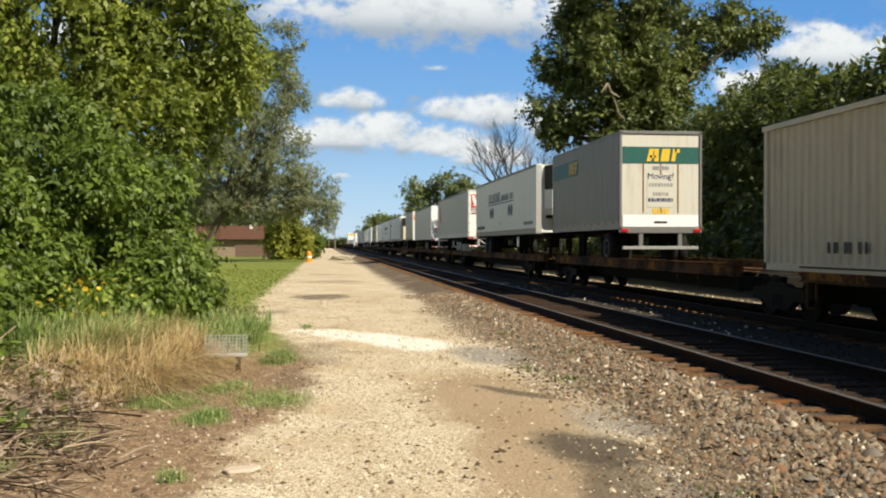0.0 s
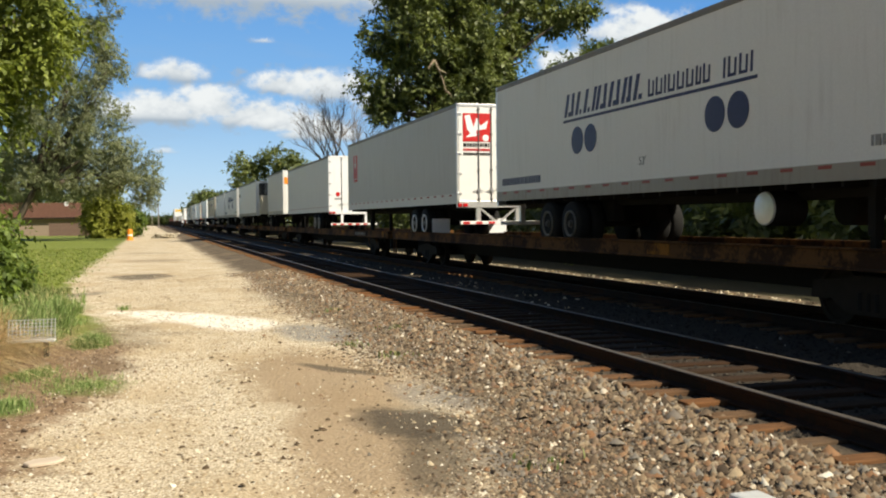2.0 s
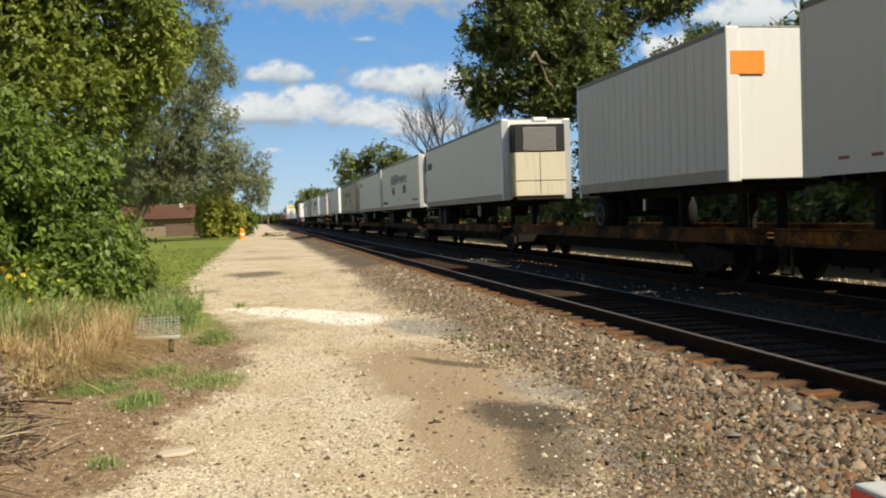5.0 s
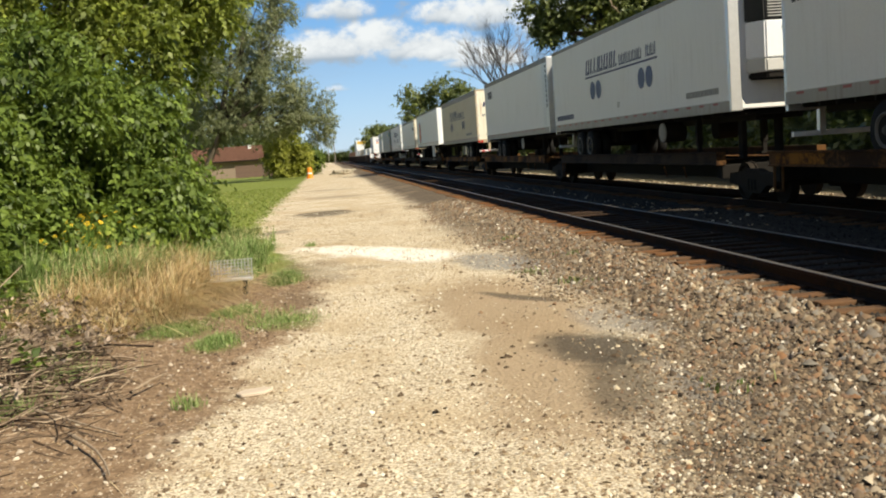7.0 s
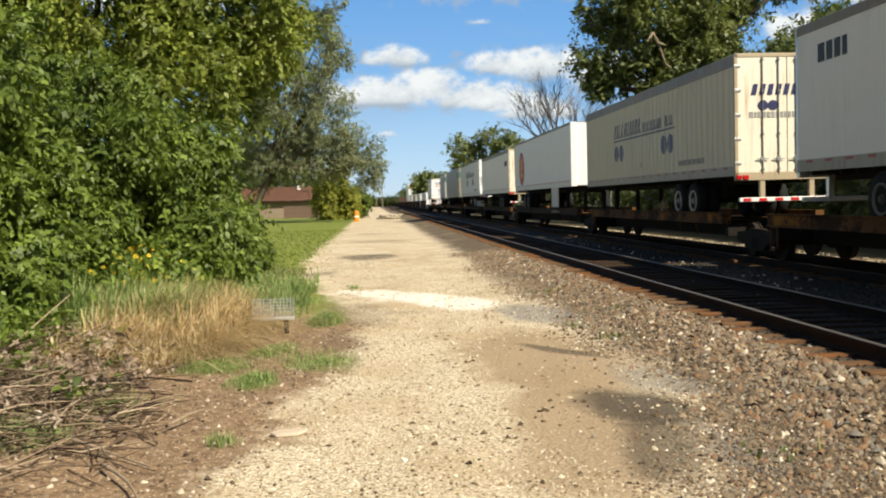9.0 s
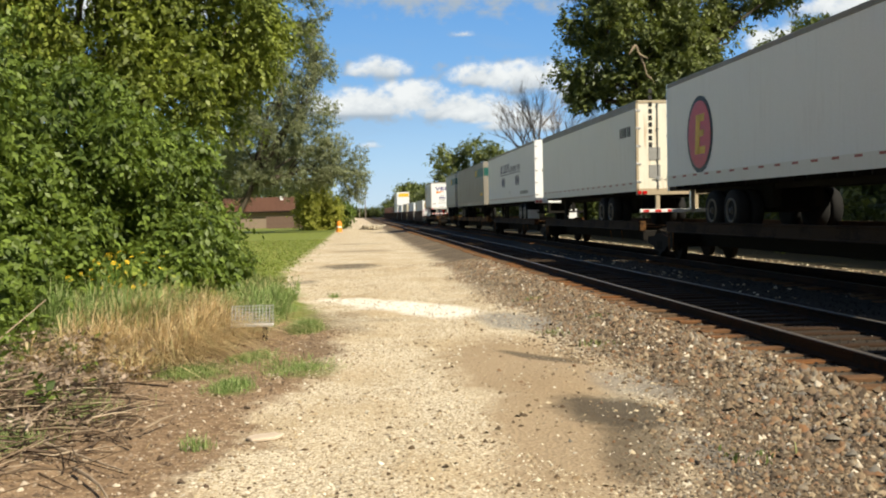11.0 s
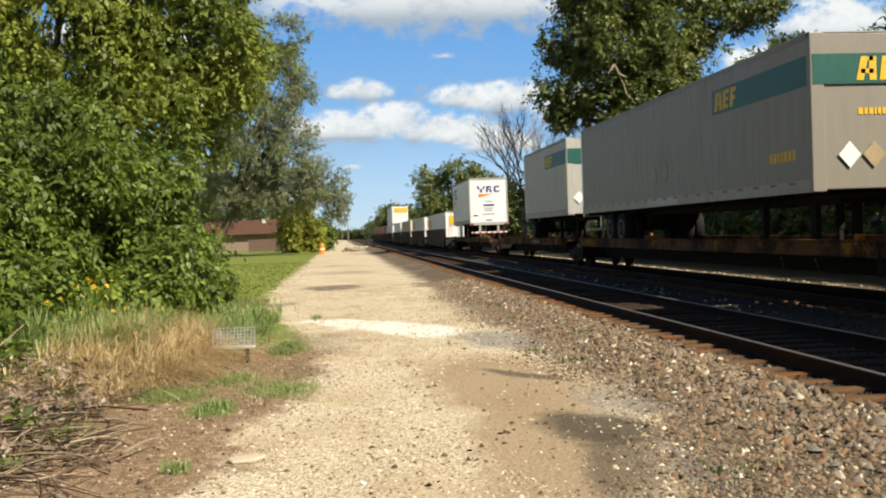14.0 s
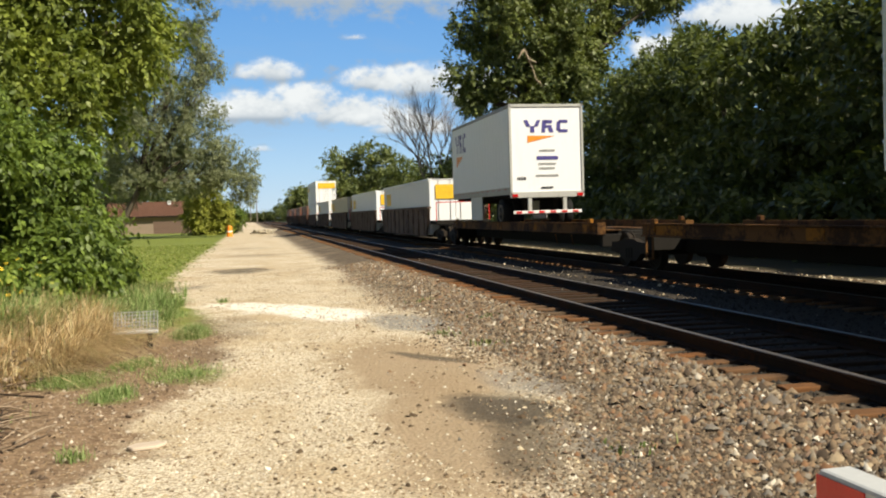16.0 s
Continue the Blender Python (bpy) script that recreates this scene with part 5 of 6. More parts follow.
    for s in (-1, 1):
        if roller:
            part("tail_lamp", boxes((min(s * 1.05, s * 1.25), max(s * 1.05, s * 1.25), -0.03, 0.0, low - 0.09, low + 0.01), bevel=0.006), M["tail"], root)
            part("bumper_post", boxes((s * 0.62 - 0.06, s * 0.62 + 0.06, 0.02, 0.14, bar + 0.04, low - 0.1)), frame_m, root)
            continue
        leaf = part("door", boxes((min(s * 0.012, s * (W - 0.07)), max(s * 0.012, s * (W - 0.07)), 0.012, 0.05, low + 0.08, top - 0.09), bevel=0.008), M[door], root)
        for x in (0.22, 0.62):
            bm = tube(bmesh.new(), (s * x, -0.012, low + 0.05), (s * x, -0.012, top - 0.08), 0.014)
            for z in (low + 0.14, low + 1.0, top - 0.9, top - 0.16):
                box(bm, s * x - 0.03, s * x + 0.03, -0.03, 0.012, z - 0.025, z + 0.025)
            part("lock_rod", bm, M[rods], leaf, smooth=False)
            part("door_latch", boxes((s * x - 0.15, s * x + 0.13, -0.035, -0.02, low + 0.385, low + 0.41), (s * x - 0.04, s * x + 0.04, -0.03, 0.012, low + 0.34, low + 0.46)), M["steel"], leaf)
        for i in range(5):
            z = low + 0.3 + i * (top - low - 0.6) / 4
            part("hinge", boxes((min(s * 1.16, s * 1.32), max(s * 1.16, s * 1.32), -0.012, 0.012, z - 0.03, z + 0.03), bevel=0.004), M["steel"], leaf)
        part("tail_lamp", boxes((min(s * 0.98, s * 1.12), max(s * 0.98, s * 1.12), -0.03, 0.0, low - 0.09, low + 0.01), bevel=0.006), M["tail"], root)
        part("tail_lamp", boxes((min(s * 1.16, s * 1.28), max(s * 1.16, s * 1.28), -0.03, 0.0, low - 0.09, low + 0.01), bevel=0.006), M["tail"], root)
        part("bumper_post", boxes((s * 0.62 - 0.06, s * 0.62 + 0.06, 0.02, 0.14, bar + 0.04, low - 0.1)), frame_m if guard == "tape" else M[guard], root)
    if roller:
        leaf = part("roller_door", boxes((-W + 0.08, W - 0.08, 0.035, 0.05, low + 0.08, top - 0.09)), M[door], root)
        part("grab_handle", boxes((-0.2, 0.2, 0.0, 0.03, low + 0.2, low + 0.24)), M["black"], leaf)
        if door == "door":
            for x in (-0.55, 0.0, 0.55):
                part("rust_run", boxes((x - 0.02, x + 0.02, 0.026, 0.03, low + 0.5, top - 0.9)), M["rust"], leaf, "brown rust run")
    if braces:
        for s in (-1, 1):
            part("bumper_brace", tube(bmesh.new(), (s * 0.6, 0.06, low - 0.12), (s * 0.08, 0.06, 0.56), 0.035, n=6), frame_m, root)
    bump = part("bumper", boxes((-1.2, 1.2, 0.0, 0.1, bar, bar + 0.1), bevel=0.01), M["pale" if door == "door" else guard], root, "white underride bar with red stripes" if guard == "tape" else "underride bar coloured dark to stand for shade")
    for i in range(6) if door != "door" and guard == "tape" else ():
        part("stripe", boxes((-1.12 + i * 0.4, -0.92 + i * 0.4, -0.006, 0.0, bar + 0.015, bar + 0.085)), M["red"], bump)
    # running gear
    for s in (-1, 1):
        part("frame_rail", boxes((s * 0.49 - 0.06, s * 0.49 + 0.06, 0.15, length - 0.4, low - 0.2, low + 0.04)), M["under"], root)
    repeat("cross_member", boxes((-1.27, 1.27, 0, 0.06, low - 0.08, low + 0.04)), M["under"], root, np.arange(0.6, length - 0.4, 0.6))
    for s in (-1, 1):
        part("bogie_frame", boxes((s * 0.5 - 0.1, s * 0.5 + 0.1, axles[0] - 0.8, axles[-1] + 0.8, 0.55, low - 0.1)), M["under"], root)
    for a in axles:
        part("axle", tube(bmesh.new(), (-1.1, a, 0.5), (1.1, a, 0.5), 0.07), M["under"], root)
        for s in (-1, 1):
            road_wheel(root, s * 1.12, a, 0.5, s, rim)
            road_wheel(root, s * 0.80, a, 0.5, s, rim)
    for s in (-1, 1):
        if flaps:
            part("mud_flap", boxes((s * 0.98 - 0.3, s * 0.98 + 0.3, axles[0] - 1.0, axles[0] - 0.98, 0.16, 0.64)), M[flaps], root)
        bm = boxes((s * 0.85 - 0.07, s * 0.85 + 0.07, length - 3.1, length - 2.96, 0.35, low), (s * 0.85 - 0.05, s * 0.85 + 0.05, length - 3.08, length - 2.98, 0.1, 0.4), (s * 0.85 - 0.14, s * 0.85 + 0.14, length - 3.17, length - 2.89, 0.05, 0.1))
        part("landing_leg", bm, M["under"], root)
    part("kingpin_plate", boxes((-0.9, 0.9, length - 1.6, length - 0.2, low - 0.09, low - 0.02)), M["under"], root)
    if reefer and length > 10:
        for s in (-1, 1):
            at = length * (0.683 if length > 16 else 0.55)
            tank = part("fuel_tank", tube(bmesh.new(), (s * 0.45, at, 0.74), (s * 1.02, at, 0.74), 0.27, n=22), M["under"], root)
            part("tank_end", lathe(bmesh.new(), [(0.262, 0), (0.25, 0.03), (0.12, 0.05), (0.01, 0.055)], Matrix.Translation((s * 1.02, at, 0.74)) @ Matrix.Rotation(radians(90 * s), 4, "Y"), 22), M["alu" if length > 16.3 else "pale"], tank)
    if skirt:
        for q in (-W + 0.03, W - 0.03):
            part("side_skirt", boxes((q - 0.01, q + 0.01, length - 5.0, length - 3.2, 0.25, low)), M["grey"], root)
    return root, Side(root, length, flip, face=0.033 if roller else 0.011)


def shipper_marks(s, yn, discs=(0.77, 1.45, 5.69, 6.35), z=2.70):
    """The navy wordmark drawn as plain slanted bars over a line, with two pairs of discs."""
    m = s.side(yn, z)
    x = 0.1
    for w in (0.5, 0.34, 0.34, 0.12, 0.5, 0.5, 0.42, 0.38):
        k = 0.13 if w > 0.2 else 0.12
        s.mark("letter_block", [(x - 0.1, 0.12), (x - 0.1 + k, 0.12), (x + k + 0.06, 0.6), (x + 0.06, 0.6)], m, "navy")
        if w > 0.2:
            s.mark("letter_block", [(x - 0.02 + k, 0.12), (x + w - 0.14, 0.12), (x + w - 0.12, 0.22), (x + k, 0.22)], m, "navy")
        if w > 0.4:
            s.mark("letter_block", [(x + w - 0.24, 0.22), (x + w - 0.13, 0.22), (x + w - 0.05, 0.6), (x + w - 0.17, 0.6)], m, "navy")
        x += w + 0.06
    thin, x = [], 3.72
    for w in (0.22, 0.24, 0.07, 0.24, 0.24, 0.24, 0.16, 0.22, -0.25, 0.07, 0.24, 0.24, 0.05):
        if w > 0:
            thin += [(x, x + 0.055, 0.12, 0.44, 0.02)] + ([(x + w * 0.72, x + w * 0.72 + 0.05, 0.12, 0.40, 0.02), (x + 0.06, x + w * 0.7, 0.12, 0.17, 0.0)] if w > 0.1 else [])
        x += abs(w) + 0.06
    s.bars("lettering", thin, m, "navy", "thin navy letters in plain bars")
    s.mark("line", [(-0.05, 0), (7.05, 0), (7.05, 0.055), (-0.05, 0.055)], m, "navy")
    for dx in discs:
        s.mark("disc", oval(0.29, 0.29), s.side(yn - dx, z - 0.42), "navy", "navy disc")
    s.text("length_mark", "53'", 0.22, s.side(yn - 3.5, 1.6), "pale")


def small_print(s, yn, z, w, h=0.12, material="pale", end=False):
    bm, x, rng = [], 0.0, random.Random(int(yn * 10 + z * 100))
    while x < w:
        q = rng.uniform(0.3, 0.8) * h
        bm.append((x, x + q, 0, h, 0))
        x += q + h * 0.22
    s.bars("small_print", bm, s.end(yn, z, 0.012) if end else s.side(yn, z), material)


def green_marks(s, stripe_to, front, level=False):
    """A dark green band round the nose, with a yellow block wordmark."""
    y0, y1 = stripe_to
    block = [(0.0, 0.15, 0, 0.42, 0.1), (0.27, 0.42, 0, 0.42, 0.0), (0.1, 0.36, 0.12, 0.2, 0), (0.24, 0.36, 0.34, 0.42, 0), (0.48, 0.62, 0, 0.42, 0.06), (0.66, 0.78, 0.0, 0.1, 0.0), (0.68, 0.8, 0.17, 0.25, 0.0), (0.72, 0.84, 0.33, 0.42, 0.0), (0.88, 1.02, 0, 0.42, 0.06), (1.06, 1.22, 0.32, 0.42, 0.0), (1.04, 1.16, 0.15, 0.24, 0.0)]
    s.mark("stripe", [(0, 0), (y1 - y0, 0), (y1 - y0, 0.56), (0, 0.56)], s.side(y1, 3.07), "teal", "dark green band")
    yl = y1 - 0.15 if front else y0 + 1.3
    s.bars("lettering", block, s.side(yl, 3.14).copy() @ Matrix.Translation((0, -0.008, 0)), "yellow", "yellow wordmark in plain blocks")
    if front:
        s.mark("stripe", [(-1.27, 0), (1.27, 0), (1.27, 0.56), (-1.27, 0.56)], s.end(0, 3.07, 0.036), "teal", "dark green band")
        s.bars("lettering", [(a * 0.95, b * 0.95, c * 1.05, d * 1.05, e) for a, b, c, d, e in block], s.end(-0.42, 3.13, 0.045), "yellow")
        if level:
            small_print(s, -0.38, 2.5, 0.95, 0.12, "yellow", end=True)
            for x, c in ((-0.58, "clean"), (-0.1, "tan")):
                s.mark("placard_holder", [(0, -0.25), (0.22, 0), (0, 0.25), (-0.22, 0)], s.end(x, 1.76, 0.036), c, "diamond placard holder")
        else:
            for x, z in ((-0.85, 1.75), (-0.45, 2.15)):
                s.mark("placard_holder", [(0, -0.24), (0.24, 0), (0, 0.24), (-0.24, 0)], s.end(x, z, 0.036), "clean", "white diamond placard holder")


def build_trailers():
    r, s = trailer(28.3, 8.7, True, "short grey-white trailer with green band and rusty roller door", "drab", axles=(1.5,), door="door", roller=True, top=4.08)
    s.mark("stripe", [(-1.2, 0), (1.2, 0), (1.2, 0.5), (-1.2, 0.5)], s.end(0, 3.1, 0.05), "teal", "dark green band")
    s.bars("lettering", [(0.0, 0.14, 0, 0.38, 0.1), (0.24, 0.38, 0, 0.38, 0.0), (0.1, 0.3, 0.1, 0.18, 0), (0.44, 0.7, 0, 0.38, 0.06), (0.78, 0.9, 0, 0.38, 0.06), (0.9, 1.05, 0.27, 0.38, 0.0)], s.end(-0.45, 3.16, 0.06), "yellow")
    s.mark("sign_panel", [(-0.42, 0), (0.42, 0), (0.42, 1.0), (-0.42, 1.0)], s.end(0.0, 1.75, 0.0), "door", "pale advertising panel on the door")
    s.text("lettering", "Moving?", 0.26, s.end(0.0, 2.62, 0.058), "navy")
    for z, w, c in ((2.38, 0.75, "pale"), (2.1, 0.5, "pale"), (1.92, 0.8, "navy"), (2.9, 0.5, "pale")):
        small_print(s, -w / 2, z, w, 0.11, c, end=True)
    small_print(s, -0.25, 1.55, 0.5, 0.16, "yellow", end=True)
    s.mark("kick_panel", [(-1.2, 0), (1.2, 0), (1.2, 0.42), (-1.2, 0.42)], s.end(0, 1.1, 0.045), "clean", "white lower door panel")
    green_marks(s, (4.9, 8.6), False)

    r, s = trailer(40.1, 16.4, False, "long white refrigerated trailer with navy wordmark and discs", "white", reefer=True)
    shipper_marks(s, 12.05, (0.66, 1.3, 5.9, 6.55))
    small_print(s, 2.6, 1.5, 1.9, 0.14)
    small_print(s, 15.95, 1.47, 2.45, 0.17, "navy")

    r, s = trailer(59.9, 16.3, True, "long pale grey trailer with red door panels and white wheels", "grey", low=1.08, rail_h=0.3, flaps="clean", rods="edge", braces=True, axles=(3.75, 5.0), rim="tape")
    s.mark("sign_panel", [(-0.43, 0), (0.43, 0), (0.43, 0.84), (-0.43, 0.84)], s.end(-0.68, 2.93, 0.03), "red", "red sign panel on one door leaf")
    s.mark("arrow", [(-0.38, 0.74), (-0.22, 0.78), (-0.1, 0.42), (0.0, 0.7), (0.12, 0.45), (0.36, 0.62), (0.3, 0.36), (-0.02, 0.3), (0.0, 0.14), (-0.36, 0.1), (-0.2, 0.22), (-0.3, 0.34)], s.end(-0.68, 2.95, 0.045), "clean", "white arrow shape")
    s.mark("disc", oval(0.1, 0.1), s.end(-0.4, 3.04, 0.045), "clean")
    small_print(s, -1.1, 2.77, 0.84, 0.11, "black", end=True)
    small_print(s, -1.1, 2.65, 0.84, 0.07, "red", end=True)
    small_print(s, -1.1, 2.52, 0.78, 0.08, "black", end=True)
    s.mark("sign_panel", [(-0.4, -0.5), (0.4, -0.5), (0.4, 0.5), (-0.4, 0.5)], s.side(14.7, 2.95), "red", "red square sign on the side")
    s.mark("arrow", [(-0.1, 0.4), (0.1, 0.4), (0.1, 0.1), (0.25, 0.1), (0, -0.15), (-0.25, 0.1), (-0.1, 0.1)], s.side(14.7, 3.0) @ Matrix.Translation((0, -0.008, 0)), "grey")
    small_print(s, 15.1, 2.3, 0.8, 0.12, "red")

    r, s = trailer(81.3, 14.9, True, "clean white trailer with bright ribbed swing doors", "offwhite", top=3.9, low=1.05, door="clean", rail_h=0.3, rim="rim", bar=0.37)
    s.mark("disc", oval(0.11, 0.11), s.end(-0.83, 1.95, 0.02), "red", "red round sticker")
    small_print(s, -1.0, 1.68, 0.36, 0.08, "pale", end=True)

    r, s = trailer(98.8, 8.7, False, "short white corrugated trailer with an orange square on its nose", "offwhite", axles=(1.5,), ribs=True, tape=False)
    s.mark("badge", [(-0.35, -0.22), (0.35, -0.22), (0.35, 0.22), (-0.35, 0.22)], s.end(-0.87, 3.35, 0.036), "orange", "orange square badge")

    r, s = trailer(116.1, 16.2, False, "white refrigerated trailer with yellowed cooling unit", "white", reefer=True, unit_paint="cream")
    small_print(s, 15.8, 2.95, 1.3, 0.34, "black")

    r, s = trailer(134.8, 16.2, False, "long white refrigerated trailer with navy wordmark and discs", "white", reefer=True)
    shipper_marks(s, 11.6)
    small_print(s, 2.6, 1.5, 1.9, 0.14)
    small_print(s, 15.85, 1.47, 2.45, 0.17, "navy")

    r, s = trailer(152.0, 14.9, False, "white refrigerated trailer with rows of white dots by its nose", "white", reefer=True, unit_paint="cream", topband=0.2)
    small_print(s, 13.9, 3.2, 1.25, 0.36, "black")
    s.mark("nose_panel", [(0, 0), (0.55, 0), (0.55, 2.6), (0, 2.6)], s.side(0.95, 1.3), "alu", "grey metal panel by the nose")
    for i in range(11):
        s.mark("dot", oval(0.05, 0.055, 12), s.side(0.78 - 0.16 * (i % 2), 1.75 + i * 0.2) @ Matrix.Translation((0, -0.008, 0)), "tape", "white dot")
    for i in range(9):
        s.mark("number_bar", [(-0.07, 0), (0.07, 0), (0.07, 0.13), (-0.07, 0.13)], s.side(0.2, 2.1 + i * 0.19) @ Matrix.Translation((0, -0.012, 0)), "black")

    r, s = trailer(170.3, 16.3, True, "yellowed trailer with navy wordmark and rust-stained doors", "cream", ribs=True, door="stained", axles=(3.3, 4.6), topband=0.3, rods="edge", low=1.1, rim="rim")
    shipper_marks(s, 11.8, (0.30, 0.98, 5.99, 6.63), 2.62)
    s.bars("lettering", [(i * 0.2, i * 0.2 + 0.12, 0, 0.26, 0.06) for i in range(9)], s.end(-0.9, 3.05, 0.05), "navy", "navy wordmark in plain blocks")
    for x in (-0.6, -0.35):
        s.mark("disc", oval(0.13, 0.12), s.end(x, 2.8, 0.05), "navy")
    small_print(s, -0.95, 2.5, 1.9, 0.14, "pale", end=True)
    small_print(s, 4.4, 1.5, 2.1, 0.15)

    r, s = trailer(189.9, 16.9, False, "white trailer with a large red and black oval emblem", "clean", low=1.18, skirt=True, rail_h=0.3)
    s.mark("emblem", oval(0.92, 0.98), s.side(14.3, 2.45), "black", "black oval emblem ring")
    s.mark("emblem", oval(0.80, 0.86), s.side(14.3, 2.45) @ Matrix.Translation((0, -0.008, 0)), "red", "red oval emblem field")
    s.bars("emblem", [(-0.3, 0.0, -0.5, 0.5, 0.1), (0.0, 0.35, 0.32, 0.5, 0.05), (0.0, 0.3, -0.06, 0.1, 0.03), (-0.1, 0.4, -0.5, -0.32, 0.03)], s.side(14.3, 2.45) @ Matrix.Translation((0, -0.016, 0)), "yellow", "yellow block shape")

    r, s = trailer(209.8, 15.2, True, "white trailer with yellow-stained doors and black lettering", "white", door="stained", top=3.96, low=1.13, topband=0.24, rail_h=0.3, rods="edge")
    small_print(s, 1.9, 2.9, 1.3, 0.32, "black")
    s.bars("lettering", [(-0.05, 0.06, 1.2 + i * 0.21, 1.34 + i * 0.21, 0) for i in range(10)], s.end(-0.85, 1.1, 0.03), "black")
    s.mark("vent", [(-0.18, -0.2), (0.18, -0.2), (0.18, 0.2), (-0.18, 0.2)], s.end(-0.72, 2.3, 0.05), "pale")
    s.mark("vent", [(-0.18, -0.2), (0.18, -0.2), (0.18, 0.2), (-0.18, 0.2)], s.end(-0.72, 1.75, 0.05), "pale")

    # Its underride bar and posts are coloured dark in place of cast shade.
    r, s = trailer(227.1, 16.6, True, "long white trailer with navy wordmark and discs", "clean", door="clean", rail_h=0.3, ribs=True, flaps="clean", rim="rim", guard="under")
    shipper_marks(s, 11.34, (0.79, 1.41, 5.7, 6.36))
    small_print(s, 4.4, 1.5, 2.3, 0.16)
    s.bars("lettering", [(i * 0.2, i * 0.2 + 0.12, 0, 0.26, 0.06) for i in range(9)], s.end(-0.9, 3.05, 0.05), "navy", "navy wordmark in plain blocks")
    for x in (-0.6, -0.35):
        s.mark("disc", oval(0.13, 0.12), s.end(x, 2.8, 0.05), "navy")
    small_print(s, -0.95, 2.5, 1.9, 0.14, "pale", end=True)

    r, s = trailer(246.4, 17.0, False, "long dull grey trailer with green band and yellow block mark", "drab")
    green_marks(s, (0.0, 4.7), True, level=True)
    small_print(s, 1.75, 1.72, 1.05, 0.2, "yellow")
    for y in (9.0, 8.1, 7.2):
        s.mark("placard_holder", [(0, -0.26), (0.26, 0), (0, 0.26), (-0.26, 0)], s.side(y, 1.98), "faded", "faded pale diamond placard")
    s.mark("rail_patch", [(0, 0), (2.4, 0), (2.4, 0.2), (0, 0.2)], s.side(9.6, 1.1) @ Matrix.Translation((0, -0.012, 0)), "dull", "pale replaced stretch of bottom rail")
    r, s = trailer(265.7, 8.45, False, "short grey trailer with green band and diamond placards", "dull", axles=(1.5,))
    green_marks(s, (0.0, 3.9), True)
    s.bars("lettering", [(-0.06, 0.07, i * 0.21, i * 0.21 + 0.16, 0) for i in range(6)], s.side(0.2, 1.75), "yellow", "yellow vertical block marks")

    r, s = trailer(293.7, 9.2, True, "short white trailer with violet and orange block marks", "clean", top=4.15, low=1.12, axles=(1.5,), ribs=True, door="clean", skirt=True, roller=True)
    vio = [(0.0, 0.13, 0.2, 0.42, -0.1), (0.26, 0.39, 0.2, 0.42, 0.1), (0.13, 0.27, 0, 0.22, 0), (0.52, 0.65, 0, 0.42, 0.04), (0.65, 0.9, 0.3, 0.42, 0), (0.65, 0.88, 0.16, 0.24, 0), (0.8, 0.95, 0, 0.16, -0.05), (1.05, 1.18, 0.06, 0.36, 0.02), (1.12, 1.45, 0, 0.1, 0), (1.14, 1.45, 0.32, 0.42, 0)]
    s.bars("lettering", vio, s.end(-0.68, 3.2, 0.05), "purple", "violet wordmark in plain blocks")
    s.mark("wedge", [(-0.66, 0), (0.3, 0.22), (-0.66, 0.24)], s.end(0, 2.86, 0.05), "orange", "orange wedge")
    s.mark("sign_panel", [(-0.4, 0), (0.35, 0), (0.35, 0.12), (-0.4, 0.12)], s.end(0.05, 2.28, 0.05), "purple")
    for z, w in ((2.55, 0.5), (2.1, 0.6), (1.95, 0.55), (1.7, 0.8)):
        small_print(s, -w / 2, z, w, 0.07, "pale", end=True)
    small_print(s, -1.05, 1.6, 0.3, 0.1, "black", end=True)
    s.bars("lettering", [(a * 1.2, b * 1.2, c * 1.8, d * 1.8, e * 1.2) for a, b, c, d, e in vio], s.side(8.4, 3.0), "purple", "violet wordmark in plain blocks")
    s.mark("wedge", [(0, 0), (1.2, 0.4), (0, 0.42)], s.side(8.4, 2.45), "orange", "orange wedge")


